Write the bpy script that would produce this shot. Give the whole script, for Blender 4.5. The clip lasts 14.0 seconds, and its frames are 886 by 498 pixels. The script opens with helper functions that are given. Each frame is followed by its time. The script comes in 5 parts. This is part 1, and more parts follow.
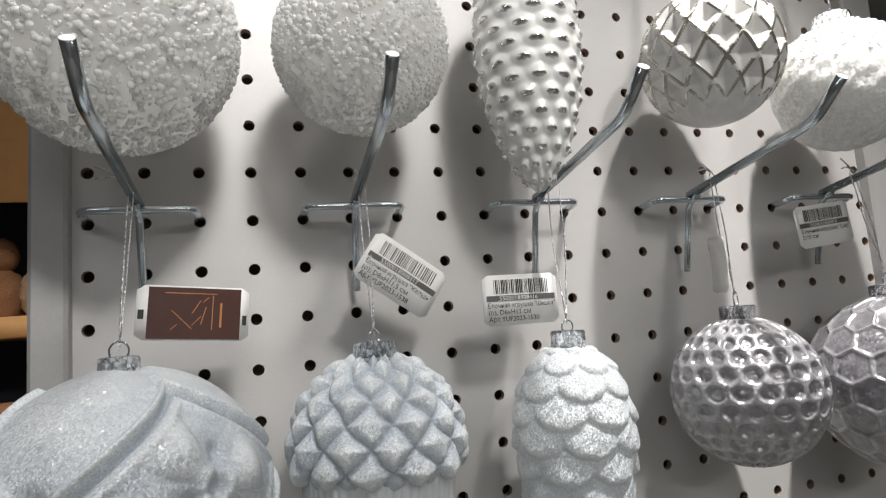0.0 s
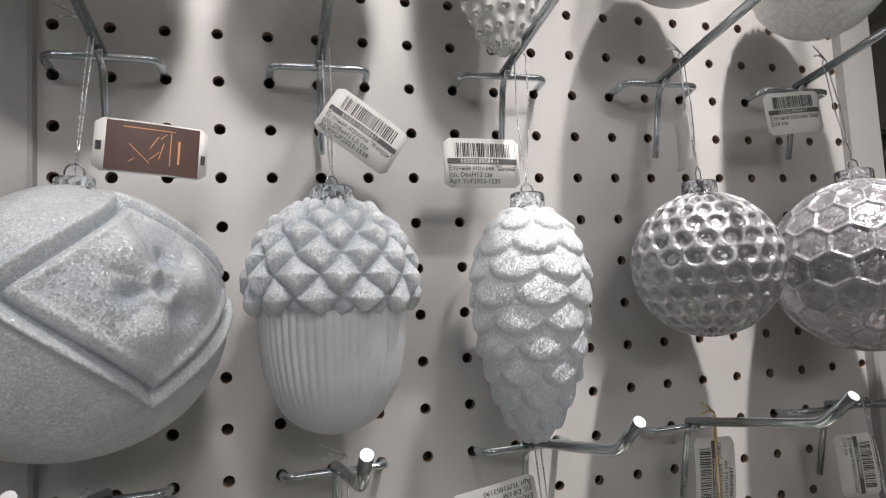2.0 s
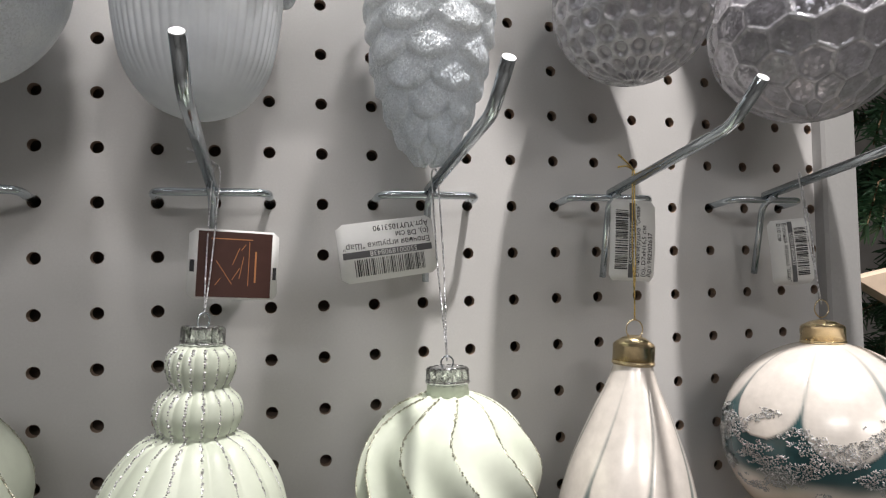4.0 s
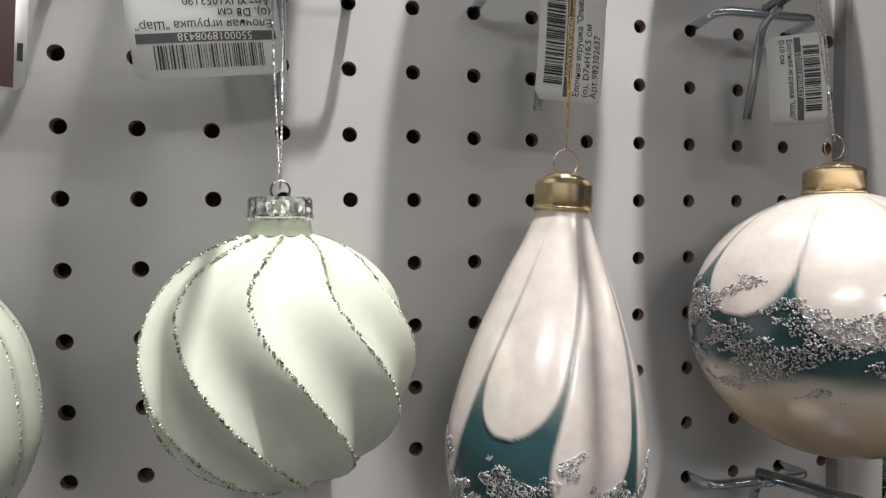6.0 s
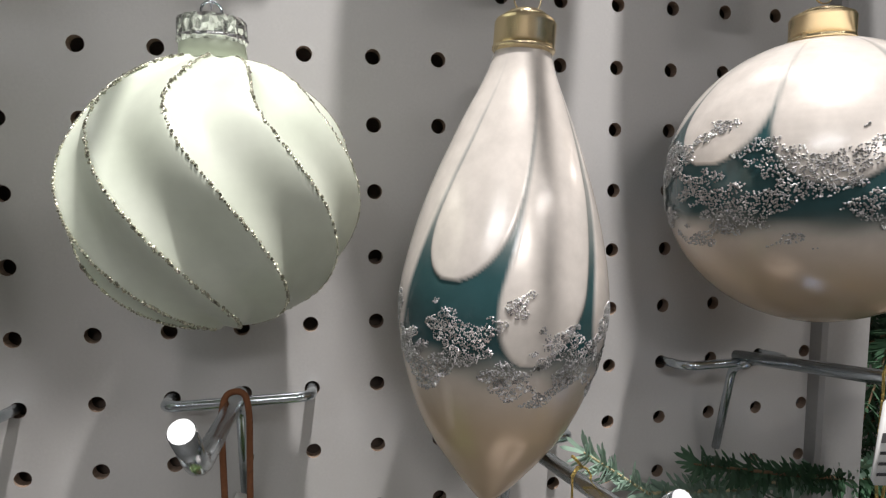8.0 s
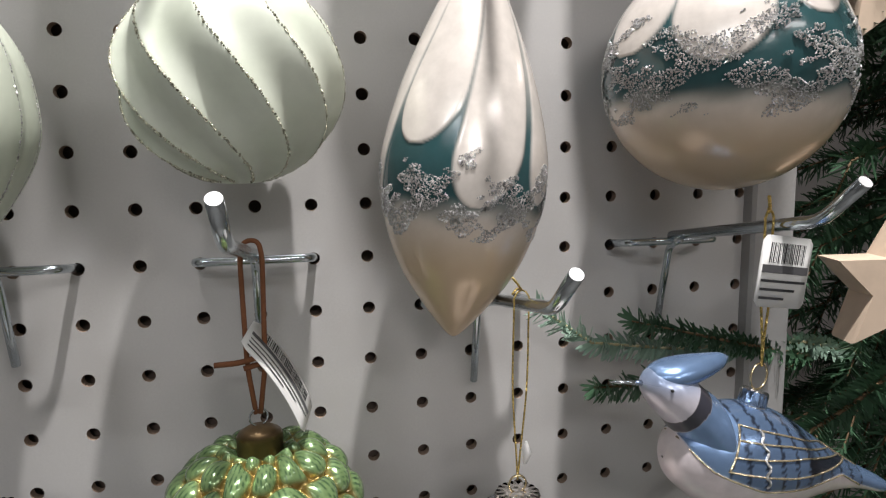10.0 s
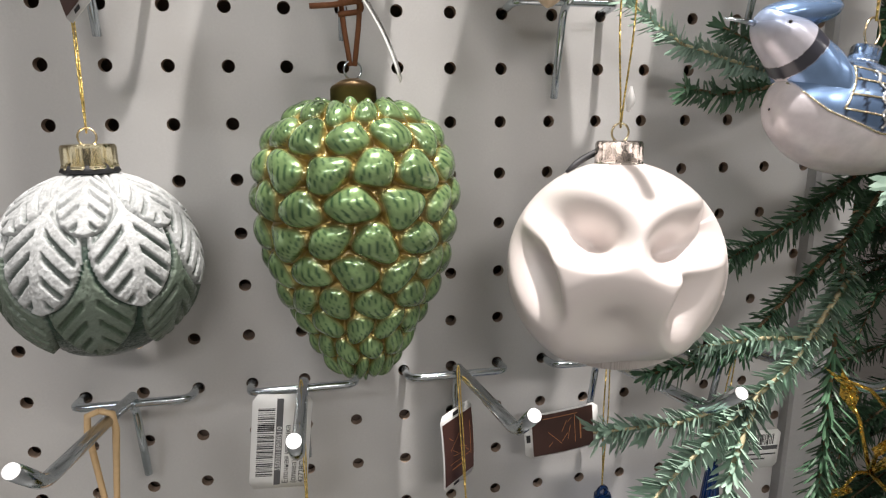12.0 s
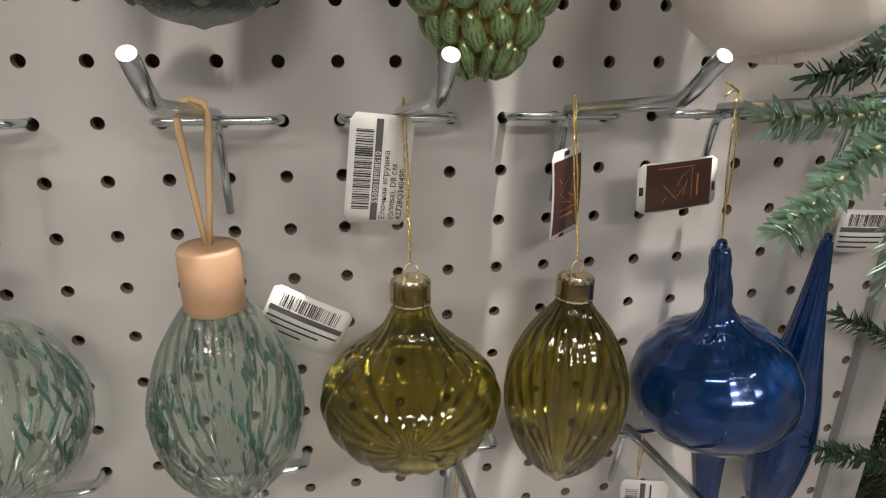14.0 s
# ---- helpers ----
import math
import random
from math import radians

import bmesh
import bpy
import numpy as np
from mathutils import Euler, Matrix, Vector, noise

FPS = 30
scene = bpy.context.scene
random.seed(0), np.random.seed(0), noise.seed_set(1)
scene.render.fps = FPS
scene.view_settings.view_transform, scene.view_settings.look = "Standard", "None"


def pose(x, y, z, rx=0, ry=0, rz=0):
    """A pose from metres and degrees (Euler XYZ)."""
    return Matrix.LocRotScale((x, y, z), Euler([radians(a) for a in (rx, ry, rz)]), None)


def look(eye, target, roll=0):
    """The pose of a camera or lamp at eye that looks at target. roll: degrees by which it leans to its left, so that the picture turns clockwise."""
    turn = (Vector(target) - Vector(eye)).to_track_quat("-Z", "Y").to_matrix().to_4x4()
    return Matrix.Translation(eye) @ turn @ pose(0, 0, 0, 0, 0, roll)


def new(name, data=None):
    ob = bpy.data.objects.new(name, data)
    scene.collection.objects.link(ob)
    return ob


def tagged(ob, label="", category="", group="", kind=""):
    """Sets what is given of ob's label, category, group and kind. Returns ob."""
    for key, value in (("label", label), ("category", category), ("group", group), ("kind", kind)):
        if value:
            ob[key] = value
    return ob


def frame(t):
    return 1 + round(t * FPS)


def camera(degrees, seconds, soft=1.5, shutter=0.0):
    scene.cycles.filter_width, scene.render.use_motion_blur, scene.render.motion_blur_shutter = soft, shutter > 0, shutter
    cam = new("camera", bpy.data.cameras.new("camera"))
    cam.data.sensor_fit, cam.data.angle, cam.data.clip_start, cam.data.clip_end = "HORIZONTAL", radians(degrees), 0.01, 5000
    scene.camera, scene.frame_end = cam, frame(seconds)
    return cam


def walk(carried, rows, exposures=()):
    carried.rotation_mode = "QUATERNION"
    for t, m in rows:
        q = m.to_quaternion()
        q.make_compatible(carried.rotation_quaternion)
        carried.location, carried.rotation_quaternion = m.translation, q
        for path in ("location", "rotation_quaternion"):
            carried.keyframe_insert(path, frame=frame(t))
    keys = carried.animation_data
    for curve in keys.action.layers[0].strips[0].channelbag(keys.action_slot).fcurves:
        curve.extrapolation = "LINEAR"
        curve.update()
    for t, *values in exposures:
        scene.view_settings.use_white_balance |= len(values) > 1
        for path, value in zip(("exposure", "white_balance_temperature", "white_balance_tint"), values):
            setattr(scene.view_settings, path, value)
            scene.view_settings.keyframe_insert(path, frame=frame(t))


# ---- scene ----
# ---- the camera and its walk ----
cam = camera(71.0, 14.0, soft=1.2)
ROWS = [
    (0.0, -0.1463, -0.3251, 1.5155, 96.92, 4.33, -15.88),
    (0.5, -0.1450, -0.3258, 1.5009, 96.85, 4.20, -15.85),
    (1.0, -0.1415, -0.3253, 1.4891, 96.11, 3.90, -15.70),
    (1.5, -0.1371, -0.3290, 1.4773, 95.36, 3.54, -15.71),
    (2.0, -0.1289, -0.3282, 1.4586, 94.48, 3.08, -15.65),
    (2.5, -0.1154, -0.3193, 1.4372, 94.15, 2.62, -15.42),
    (3.0, -0.1007, -0.3160, 1.4153, 93.52, 1.80, -15.29),
    (3.5, -0.0942, -0.3132, 1.3783, 92.44, 1.17, -15.71),
    (4.0, -0.0755, -0.3102, 1.3404, 92.13, 1.16, -15.59),
    (6.5, 0.0110, -0.2302, 1.2766, 87.08, 0.32, -13.81),
    (7.0, 0.0175, -0.2277, 1.2578, 86.80, 0.36, -13.35),
    (7.5, 0.0193, -0.2301, 1.2538, 85.34, 0.18, -13.52),
    (10.0, 0.0234, -0.2927, 1.2174, 82.25, 0.93, -12.35),
    (10.5, 0.0132, -0.3070, 1.1978, 81.34, 0.95, -12.37),
    (11.0, 0.0058, -0.3117, 1.1710, 80.57, 1.01, -11.83),
    (11.5, -0.0095, -0.3043, 1.1398, 79.03, 0.72, -12.51),
    (12.0, -0.0152, -0.2978, 1.1042, 77.68, 0.31, -11.70),
    (12.5, -0.0256, -0.2888, 1.0694, 75.87, -0.05, -11.24),
    (13.0, -0.0396, -0.2833, 1.0520, 73.86, -0.62, -11.34),
    (13.5, -0.0498, -0.2822, 1.0362, 71.61, -0.83, -11.16),
    (14.0, -0.0563, -0.2826, 1.0181, 69.61, -0.77, -10.46),
]
EXPOSURES = [(0, -0.42, 6500, 10), (2, -0.32, 6600, 13), (3, -0.25, 6550, 13), (4, -0.02, 6500, 12), (7, -0.10, 6400, 12), (10, 0.14, 6400, 12), (11, 0.35, 6500, 12), (12, 0.74, 6600, 12), (14, 0.95, 7100, 14)]
# END ROWS
walk(cam, [(t, pose(x, y, z, rx, ry, rz)) for t, x, y, z, rx, ry, rz in ROWS], EXPOSURES)

# ---- world and lights ----
world = bpy.data.worlds.new("world")
scene.world = world
world.use_nodes = True
world.node_tree.nodes["Background"].inputs["Color"].default_value = (1.0, 0.97, 0.93, 1)
world.node_tree.nodes["Background"].inputs["Strength"].default_value = 0.02


def spot(name, eye, target, watts, radius, cone, colour):
    lamp = bpy.data.lights.new(name, "SPOT")
    lamp.energy, lamp.shadow_soft_size, lamp.color = watts, radius, colour
    lamp.spot_size, lamp.spot_blend = radians(cone), 0.5
    ob = new(name, lamp)
    ob.matrix_world = look(eye, target)
    return ob


def panel(name, eye, target, watts, sx, sy, colour):
    lamp = bpy.data.lights.new(name, "AREA")
    lamp.shape, lamp.size, lamp.size_y, lamp.energy, lamp.color = "RECTANGLE", sx, sy, watts, colour
    ob = new(name, lamp)
    ob.matrix_world = look(eye, target)
    return ob


KEY = (0.15, -0.27, 2.16)
spot("display_spotlight", KEY, (0.17, -0.04, 1.0), 62.0, 0.016, 46, (1.0, 0.965, 0.93)).data.spot_blend = 0.9
# Second, weaker lamp added at the left to brighten the beaded balls.
spot("display_spotlight", (-0.15, -0.30, 2.16), (-0.20, -0.02, 1.0), 15.0, 0.045, 38, (1.0, 0.97, 0.94)).data.spot_blend = 1.0
# Unseen lamp added to brighten the white balls of the top row.
spot("top_row_fill_spot", (0.15, -1.30, 2.75), (-0.17, 0.0, 1.85), 430.0, 0.22, 21, (1.0, 0.97, 0.94)).data.spot_blend = 1.0
# Unseen panels added as general fill light from the shop side.
panel("ambient_panel", (-1.6, -2.6, 3.05), (-1.4, -2.0, 0), 16.0, 1.2, 0.3, (0.93, 0.97, 1.0))
panel("ambient_panel", (1.7, -2.7, 3.05), (1.5, -2.1, 0), 16.0, 1.2, 0.3, (1.0, 0.97, 0.93))
panel("ambient_panel", (0.1, -4.2, 3.05), (0.1, -3.0, 0), 34.0, 1.2, 0.3, (1.0, 0.97, 0.93))
for sx, sy in ((-0.75, -2.15), (-0.2, -2.25), (0.45, -2.2), (1.0, -2.35), (-1.2, -2.5), (0.3, -2.6), (1.6, -2.7), (-0.4, -3.2)):
    spot("ceiling_spot", (sx, sy, 3.0), (sx * 0.8, sy + 0.25, 0), 2.2, 0.03, 100, (1.0, 0.96, 0.9))


# ---- materials ----
def nodes_of(name):
    m = bpy.data.materials.new(name)
    m.use_nodes = True
    nt = m.node_tree
    return m, nt, nt.nodes["Principled BSDF"]


def link(nt, a, out, b, inp):
    nt.links.new(a.outputs[out], b.inputs[inp])


def noise_node(nt, scale, detail=3.0, rough=0.55):
    c = nt.nodes.new("ShaderNodeTexCoord")
    n = nt.nodes.new("ShaderNodeTexNoise")
    n.inputs["Scale"].default_value, n.inputs["Detail"].default_value, n.inputs["Roughness"].default_value = scale, detail, rough
    link(nt, c, "Object", n, "Vector")
    return n


def mix_colour(nt, fac_node, fac_out, a, b):
    mx = nt.nodes.new("ShaderNodeMix")
    mx.data_type = "RGBA"
    for key, value in (("A", a), ("B", b)):
        if isinstance(value, tuple):
            mx.inputs[6 if key == "A" else 7].default_value = (*value, 1)
        else:
            nt.links.new(value, mx.inputs[6 if key == "A" else 7])
    nt.links.new(fac_node.outputs[fac_out], mx.inputs[0])
    return mx.outputs[2]


def ramp(nt, node, out, lo, hi):
    r = nt.nodes.new("ShaderNodeMapRange")
    r.inputs["From Min"].default_value, r.inputs["From Max"].default_value = lo, hi
    nt.links.new(node.outputs[out], r.inputs["Value"])
    return r


def bump(nt, bsdf, node, out, strength, distance):
    b = nt.nodes.new("ShaderNodeBump")
    b.inputs["Strength"].default_value, b.inputs["Distance"].default_value = strength, distance
    nt.links.new(node.outputs[out], b.inputs["Height"])
    nt.links.new(b.outputs["Normal"], bsdf.inputs["Normal"])
    return b


def plain(name, colour, rough=0.5, metal=0.0, vary=0.12, scale=120.0, relief=0.15, depth=0.0003, spec=0.5, coat=0.0, big=None):
    """A surface with grain and slow variation of its colour."""
    m, nt, p = nodes_of(name)
    fine, slow = noise_node(nt, scale, 4), noise_node(nt, scale * 0.08, 3)
    dark = tuple(c * (1 - vary) for c in colour)
    light = tuple(min(1, c * (1 + vary * 0.5)) for c in colour)
    a = mix_colour(nt, ramp(nt, fine, "Fac", 0.3, 0.7), "Result", dark, light)
    b = mix_colour(nt, ramp(nt, slow, "Fac", 0.35, 0.7), "Result", a, big or tuple(c * (1 - vary * 0.6) for c in colour))
    nt.links.new(b, p.inputs["Base Color"])
    p.inputs["Roughness"].default_value, p.inputs["Metallic"].default_value = rough, metal
    p.inputs["Specular IOR Level"].default_value, p.inputs["Coat Weight"].default_value = spec, coat
    r = ramp(nt, slow, "Fac", 0.2, 0.8)
    r.inputs["To Min"].default_value, r.inputs["To Max"].default_value = max(0.02, rough - 0.08), min(1, rough + 0.08)
    link(nt, r, "Result", p, "Roughness")
    if relief:
        bump(nt, p, fine, "Fac", relief, depth)
    return m


def sparkle(nt, p, scale, amount, metal=0.0):
    """Flakes that each lean their own way."""
    c = nt.nodes.new("ShaderNodeTexCoord")
    v = nt.nodes.new("ShaderNodeTexVoronoi")
    v.inputs["Scale"].default_value = scale
    link(nt, c, "Object", v, "Vector")
    g = nt.nodes.new("ShaderNodeNewGeometry")
    sub = nt.nodes.new("ShaderNodeVectorMath")
    sub.operation, sub.inputs[1].default_value = "SUBTRACT", (0.5, 0.5, 0.5)
    link(nt, v, "Color", sub, 0)
    mul = nt.nodes.new("ShaderNodeVectorMath")
    mul.operation = "SCALE"
    mul.inputs["Scale"].default_value = amount
    link(nt, sub, "Vector", mul, 0)
    add = nt.nodes.new("ShaderNodeVectorMath")
    add.operation = "ADD"
    link(nt, mul, "Vector", add, 0)
    link(nt, g, "Normal", add, 1)
    nrm = nt.nodes.new("ShaderNodeVectorMath")
    nrm.operation = "NORMALIZE"
    link(nt, add, "Vector", nrm, 0)
    link(nt, nrm, "Vector", p, "Normal")
    return v


def glitter(name, colour, rough=0.2, metal=0.9, scale=1500.0, amount=1.4, vary=0.35):
    m, nt, p = nodes_of(name)
    v = sparkle(nt, p, scale, amount)
    sep = nt.nodes.new("ShaderNodeSeparateColor")
    link(nt, v, "Color", sep, "Color")
    c = mix_colour(nt, sep, 0, tuple(a * (1 - vary) for a in colour), tuple(min(1, a * (1 + vary)) for a in colour))
    nt.links.new(c, p.inputs["Base Color"])
    p.inputs["Roughness"].default_value, p.inputs["Metallic"].default_value = rough, metal
    return m


def painted(name, base, over, attr="paint", glow_through=0.0, base_rough=0.45, over_rough=0.3, base_metal=0.0, over_metal=0.0, flakes=0.0, flake_scale=1400.0,
            sheen=0.0, coat=0.0, vary=0.1, third=None, transmission=0.0):
    """Two (or three) coats of paint parted by a painted mask on the mesh."""
    m, nt, p = nodes_of(name)
    a = nt.nodes.new("ShaderNodeAttribute")
    a.attribute_name = attr
    n = noise_node(nt, 160, 4)
    lo = mix_colour(nt, ramp(nt, n, "Fac", 0.3, 0.7), "Result", tuple(c * (1 - vary) for c in base), tuple(min(1, c * (1 + vary)) for c in base))
    hi = mix_colour(nt, ramp(nt, n, "Fac", 0.3, 0.7), "Result", tuple(c * (1 - vary) for c in over), tuple(min(1, c * (1 + vary)) for c in over))
    col = mix_colour(nt, a, "Fac", lo, hi)
    if third:
        a2 = nt.nodes.new("ShaderNodeAttribute")
        a2.attribute_name = "paint_two"
        col = mix_colour(nt, a2, "Fac", col, third)
    nt.links.new(col, p.inputs["Base Color"])
    for key, x, y in (("Roughness", base_rough, over_rough), ("Metallic", base_metal, over_metal)):
        r = ramp(nt, a, "Fac", 0.0, 1.0)
        r.inputs["To Min"].default_value, r.inputs["To Max"].default_value = x, y
        link(nt, r, "Result", p, key)
    p.inputs["Coat Weight"].default_value = coat
    p.inputs["Coat Roughness"].default_value = 0.08
    p.inputs["Transmission Weight"].default_value = transmission
    if glow_through:
        p.inputs["Subsurface Weight"].default_value = glow_through
        p.inputs["Subsurface Radius"].default_value = (1.0, 1.0, 1.0)
        p.inputs["Subsurface Scale"].default_value = 0.02
    if flakes:
        cells = sparkle(nt, p, flake_scale, flakes)
        pick = nt.nodes.new("ShaderNodeSeparateColor")
        link(nt, cells, "Color", pick, "Color")
        tone = ramp(nt, pick, "Green", 0.0, 1.0)
        tone.inputs["To Min"].default_value, tone.inputs["To Max"].default_value = 1.0 - 0.35 * flakes, 1.0 + 0.15 * flakes
        grain = nt.nodes.new("ShaderNodeVectorMath")
        grain.operation = "SCALE"
        nt.links.new(col, grain.inputs[0])
        link(nt, tone, "Result", grain, "Scale")
        link(nt, grain, "Vector", p, "Base Color")
    else:
        bump(nt, p, n, "Fac", 0.08, 0.0004)
    return m


def see_through(m, milky, clear):
    """Lets light pass a thin wall: milky is scattered, clear goes straight on."""
    nt = m.node_tree
    out, p = nt.nodes["Material Output"], nt.nodes["Principled BSDF"]
    last = p.outputs["BSDF"]
    for kind, amount in (("ShaderNodeBsdfTranslucent", milky), ("ShaderNodeBsdfTransparent", clear)):
        b, mx = nt.nodes.new(kind), nt.nodes.new("ShaderNodeMixShader")
        b.inputs["Color"].default_value = (0.96, 0.96, 0.95, 1)
        mx.inputs[0].default_value = amount
        nt.links.new(last, mx.inputs[1])
        nt.links.new(b.outputs[0], mx.inputs[2])
        last = mx.outputs[0]
    nt.links.new(last, out.inputs["Surface"])
    return m


def thin_glass(name, tint, thick, attr="paint", rough=0.03, ior=1.25, ripple=0.0015, haze=0.0):
    """Blown glass: a thin tinted wall with a clear gloss; the mask marks where the wall is thick."""
    m = bpy.data.materials.new(name)
    m.use_nodes = True
    nt = m.node_tree
    nt.nodes.clear()
    out = nt.nodes.new("ShaderNodeOutputMaterial")
    tr, gl, mx = nt.nodes.new("ShaderNodeBsdfTransparent"), nt.nodes.new("ShaderNodeBsdfGlossy"), nt.nodes.new("ShaderNodeMixShader")
    fr = nt.nodes.new("ShaderNodeFresnel")
    fr.inputs["IOR"].default_value = ior
    a = nt.nodes.new("ShaderNodeAttribute")
    a.attribute_name = attr
    nt.links.new(mix_colour(nt, a, "Fac", tint, thick), tr.inputs["Color"])
    gl.inputs["Roughness"].default_value = rough
    n = noise_node(nt, 90, 2)
    b = nt.nodes.new("ShaderNodeBump")
    b.inputs["Strength"].default_value, b.inputs["Distance"].default_value = 0.35, ripple
    link(nt, n, "Fac", b, "Height")
    link(nt, b, "Normal", gl, "Normal")
    link(nt, b, "Normal", fr, "Normal")
    link(nt, fr, "Fac", mx, 0)
    link(nt, tr, "BSDF", mx, 1)
    link(nt, gl, "BSDF", mx, 2)
    veil, both = nt.nodes.new("ShaderNodeBsdfTranslucent"), nt.nodes.new("ShaderNodeMixShader")
    veil.inputs["Color"].default_value = (*tint, 1)
    both.inputs[0].default_value = haze
    link(nt, mx, "Shader", both, 1)
    link(nt, veil, "BSDF", both, 2)
    link(nt, both, "Shader", out, "Surface")
    return m


BOARD = plain("powder_coated_steel", (0.535, 0.525, 0.515), 0.42, 0, 0.05, 900, 0.12, 0.0002)
# Same coating as the board, darkened to hold the shade on the uprights.
RIM = plain("shade_darkened_steel", (0.37, 0.365, 0.36), 0.5, 0, 0.07, 500, 0.1, 0.0002)
HOLE_EDGE = plain("raw_hole_edge", (0.34, 0.25, 0.19), 0.8, 0, 0.25, 400)
HOLE_BACK = plain("hole_dark_backing", (0.20, 0.15, 0.12), 0.8, 0, 0.4, 60)
STEEL_CUT = plain("cut_wire_end", (0.80, 0.81, 0.82), 0.55, 0.6, 0.1, 300, 0.1)
STEEL = plain("zinc_plated_wire", (0.60, 0.66, 0.70), 0.16, 1.0, 0.12, 300, 0.08, 0.0002)
CAP_SILVER = glitter("silver_foil_cap", (0.72, 0.73, 0.74), 0.25, 1.0, 700, 0.5, 0.25)
CAP_GOLD = plain("gold_cap_metal", (0.92, 0.76, 0.48), 0.27, 1.0, 0.1, 200, 0.06, 0.0002)
CAP_PALE = plain("pale_gold_cap", (0.95, 0.84, 0.58), 0.24, 1.0, 0.1, 200, 0.06, 0.0002)
CAP_BRONZE = plain("bronze_cap_metal", (0.24, 0.16, 0.08), 0.42, 0.7, 0.3, 150)
SILVER = glitter("silver_glitter", (0.84, 0.84, 0.82), 0.2, 0.6, 900, 1.5, 0.3)
GLITTER_PALE = glitter("pale_gold_glitter", (0.74, 0.72, 0.56), 0.2, 0.7, 900, 1.5, 0.45)
THREAD_SILVER = glitter("silver_thread", (0.7, 0.7, 0.72), 0.3, 0.8, 1500, 1.2)
THREAD_GOLD = glitter("gold_thread", (0.75, 0.55, 0.18), 0.3, 0.85, 1500, 1.2)
CORD_BROWN = plain("brown_suede_cord", (0.22, 0.085, 0.035), 0.85, 0, 0.25, 700, 0.4)
RIBBON = plain("natural_ribbon", (0.72, 0.50, 0.27), 0.7, 0, 0.12, 500, 0.2)
JUTE = plain("jute_rope", (0.45, 0.32, 0.19), 0.9, 0, 0.3, 700, 0.5)
WOOD = plain("pale_beech", (0.62, 0.39, 0.24), 0.6, 0, 0.16, 90, 0.2)
STAR_WOOD = plain("sawn_pine", (0.74, 0.58, 0.44), 0.65, 0, 0.2, 70, 0.3)
CARD = plain("white_card", (0.80, 0.80, 0.78), 0.55, 0, 0.03, 300, 0.05)
CARD_BROWN = plain("brown_card", (0.075, 0.032, 0.025), 0.35, 0, 0.15, 200, 0.05)
INK = plain("black_print", (0.025, 0.025, 0.028), 0.6, 0, 0.1, 200, 0)
INK_GREY = plain("grey_print", (0.10, 0.10, 0.105), 0.6, 0, 0.1, 200, 0)
GOLD_PRINT = plain("gold_print", (0.62, 0.28, 0.12), 0.35, 0.4, 0.1, 200, 0)


# ---- building helpers ----
class Mesh:
    """Points and faces gathered for one mesh."""

    def __init__(self):
        self.v, self.f = [], []

    def add(self, verts, faces):
        k = len(self.v)
        self.v.extend(map(tuple, verts))
        self.f.extend(tuple(i + k for i in f) for f in faces)
        return self

    def box(self, x0, x1, y0, y1, z0, z1):
        return self.add([(x0, y0, z0), (x1, y0, z0), (x1, y1, z0), (x0, y1, z0), (x0, y0, z1), (x1, y0, z1), (x1, y1, z1), (x0, y1, z1)],
                        [(0, 3, 2, 1), (4, 5, 6, 7), (0, 1, 5, 4), (1, 2, 6, 5), (2, 3, 7, 6), (3, 0, 4, 7)])

    def tube(self, pts, r, n=10, caps=True):
        p = [Vector(q) for q in pts]
        rs = r if isinstance(r, (list, tuple)) else [r] * len(p)
        side, verts = None, []
        for i, q in enumerate(p):
            d = (p[min(i + 1, len(p) - 1)] - p[max(i - 1, 0)]).normalized()
            if side is None:
                side = d.cross(Vector((0.31, 0.2, 0.93)) if abs(d.z) < 0.9 else Vector((1, 0.1, 0))).normalized()
            side = (side - d * side.dot(d)).normalized()
            up = d.cross(side)
            verts += [q + (side * math.cos(a) + up * math.sin(a)) * rs[i] for a in (2 * math.pi * k / n for k in range(n))]
        faces = [(i * n + k, i * n + (k + 1) % n, (i + 1) * n + (k + 1) % n, (i + 1) * n + k) for i in range(len(p) - 1) for k in range(n)]
        if caps:
            faces += [tuple(range(n - 1, -1, -1)), tuple(range((len(p) - 1) * n, len(p) * n))]
        return self.add(verts, faces)

    def lathe(self, prof, n=40, wave=0.0, count=0, closed=True):
        verts, m = [], len(prof)
        for i, (r, z) in enumerate(prof):
            for k in range(n):
                a = 2 * math.pi * k / n
                q = r * (1 + wave * math.cos(count * a))
                verts.append((q * math.cos(a), q * math.sin(a), z))
        faces = [(i * n + k, (i + 1) * n + k, (i + 1) * n + (k + 1) % n, i * n + (k + 1) % n) for i in range(m - 1) for k in range(n)]
        if closed:
            faces += [tuple(range(n)), tuple(range(m * n - 1, (m - 1) * n - 1, -1))]
        return self.add(verts, faces)

    def data(self, name, smooth=True):
        me = bpy.data.meshes.new(name)
        me.from_pydata(self.v, [], self.f)
        me.polygons.foreach_set("use_smooth", [smooth] * len(me.polygons))
        me.update()
        return me


def smooth_path(pts, r=0.004, steps=5):
    """Round the corners of a bent wire."""
    p = [Vector(q) for q in pts]
    out = [p[0]]
    for a, b, c in zip(p, p[1:], p[2:]):
        u = b + (a - b).normalized() * min(r, (a - b).length * 0.45)
        w = b + (c - b).normalized() * min(r, (c - b).length * 0.45)
        out += [u.lerp(b, t).lerp(b.lerp(w, t), t) for t in (k / steps for k in range(steps + 1))]
    return out + [p[-1]]


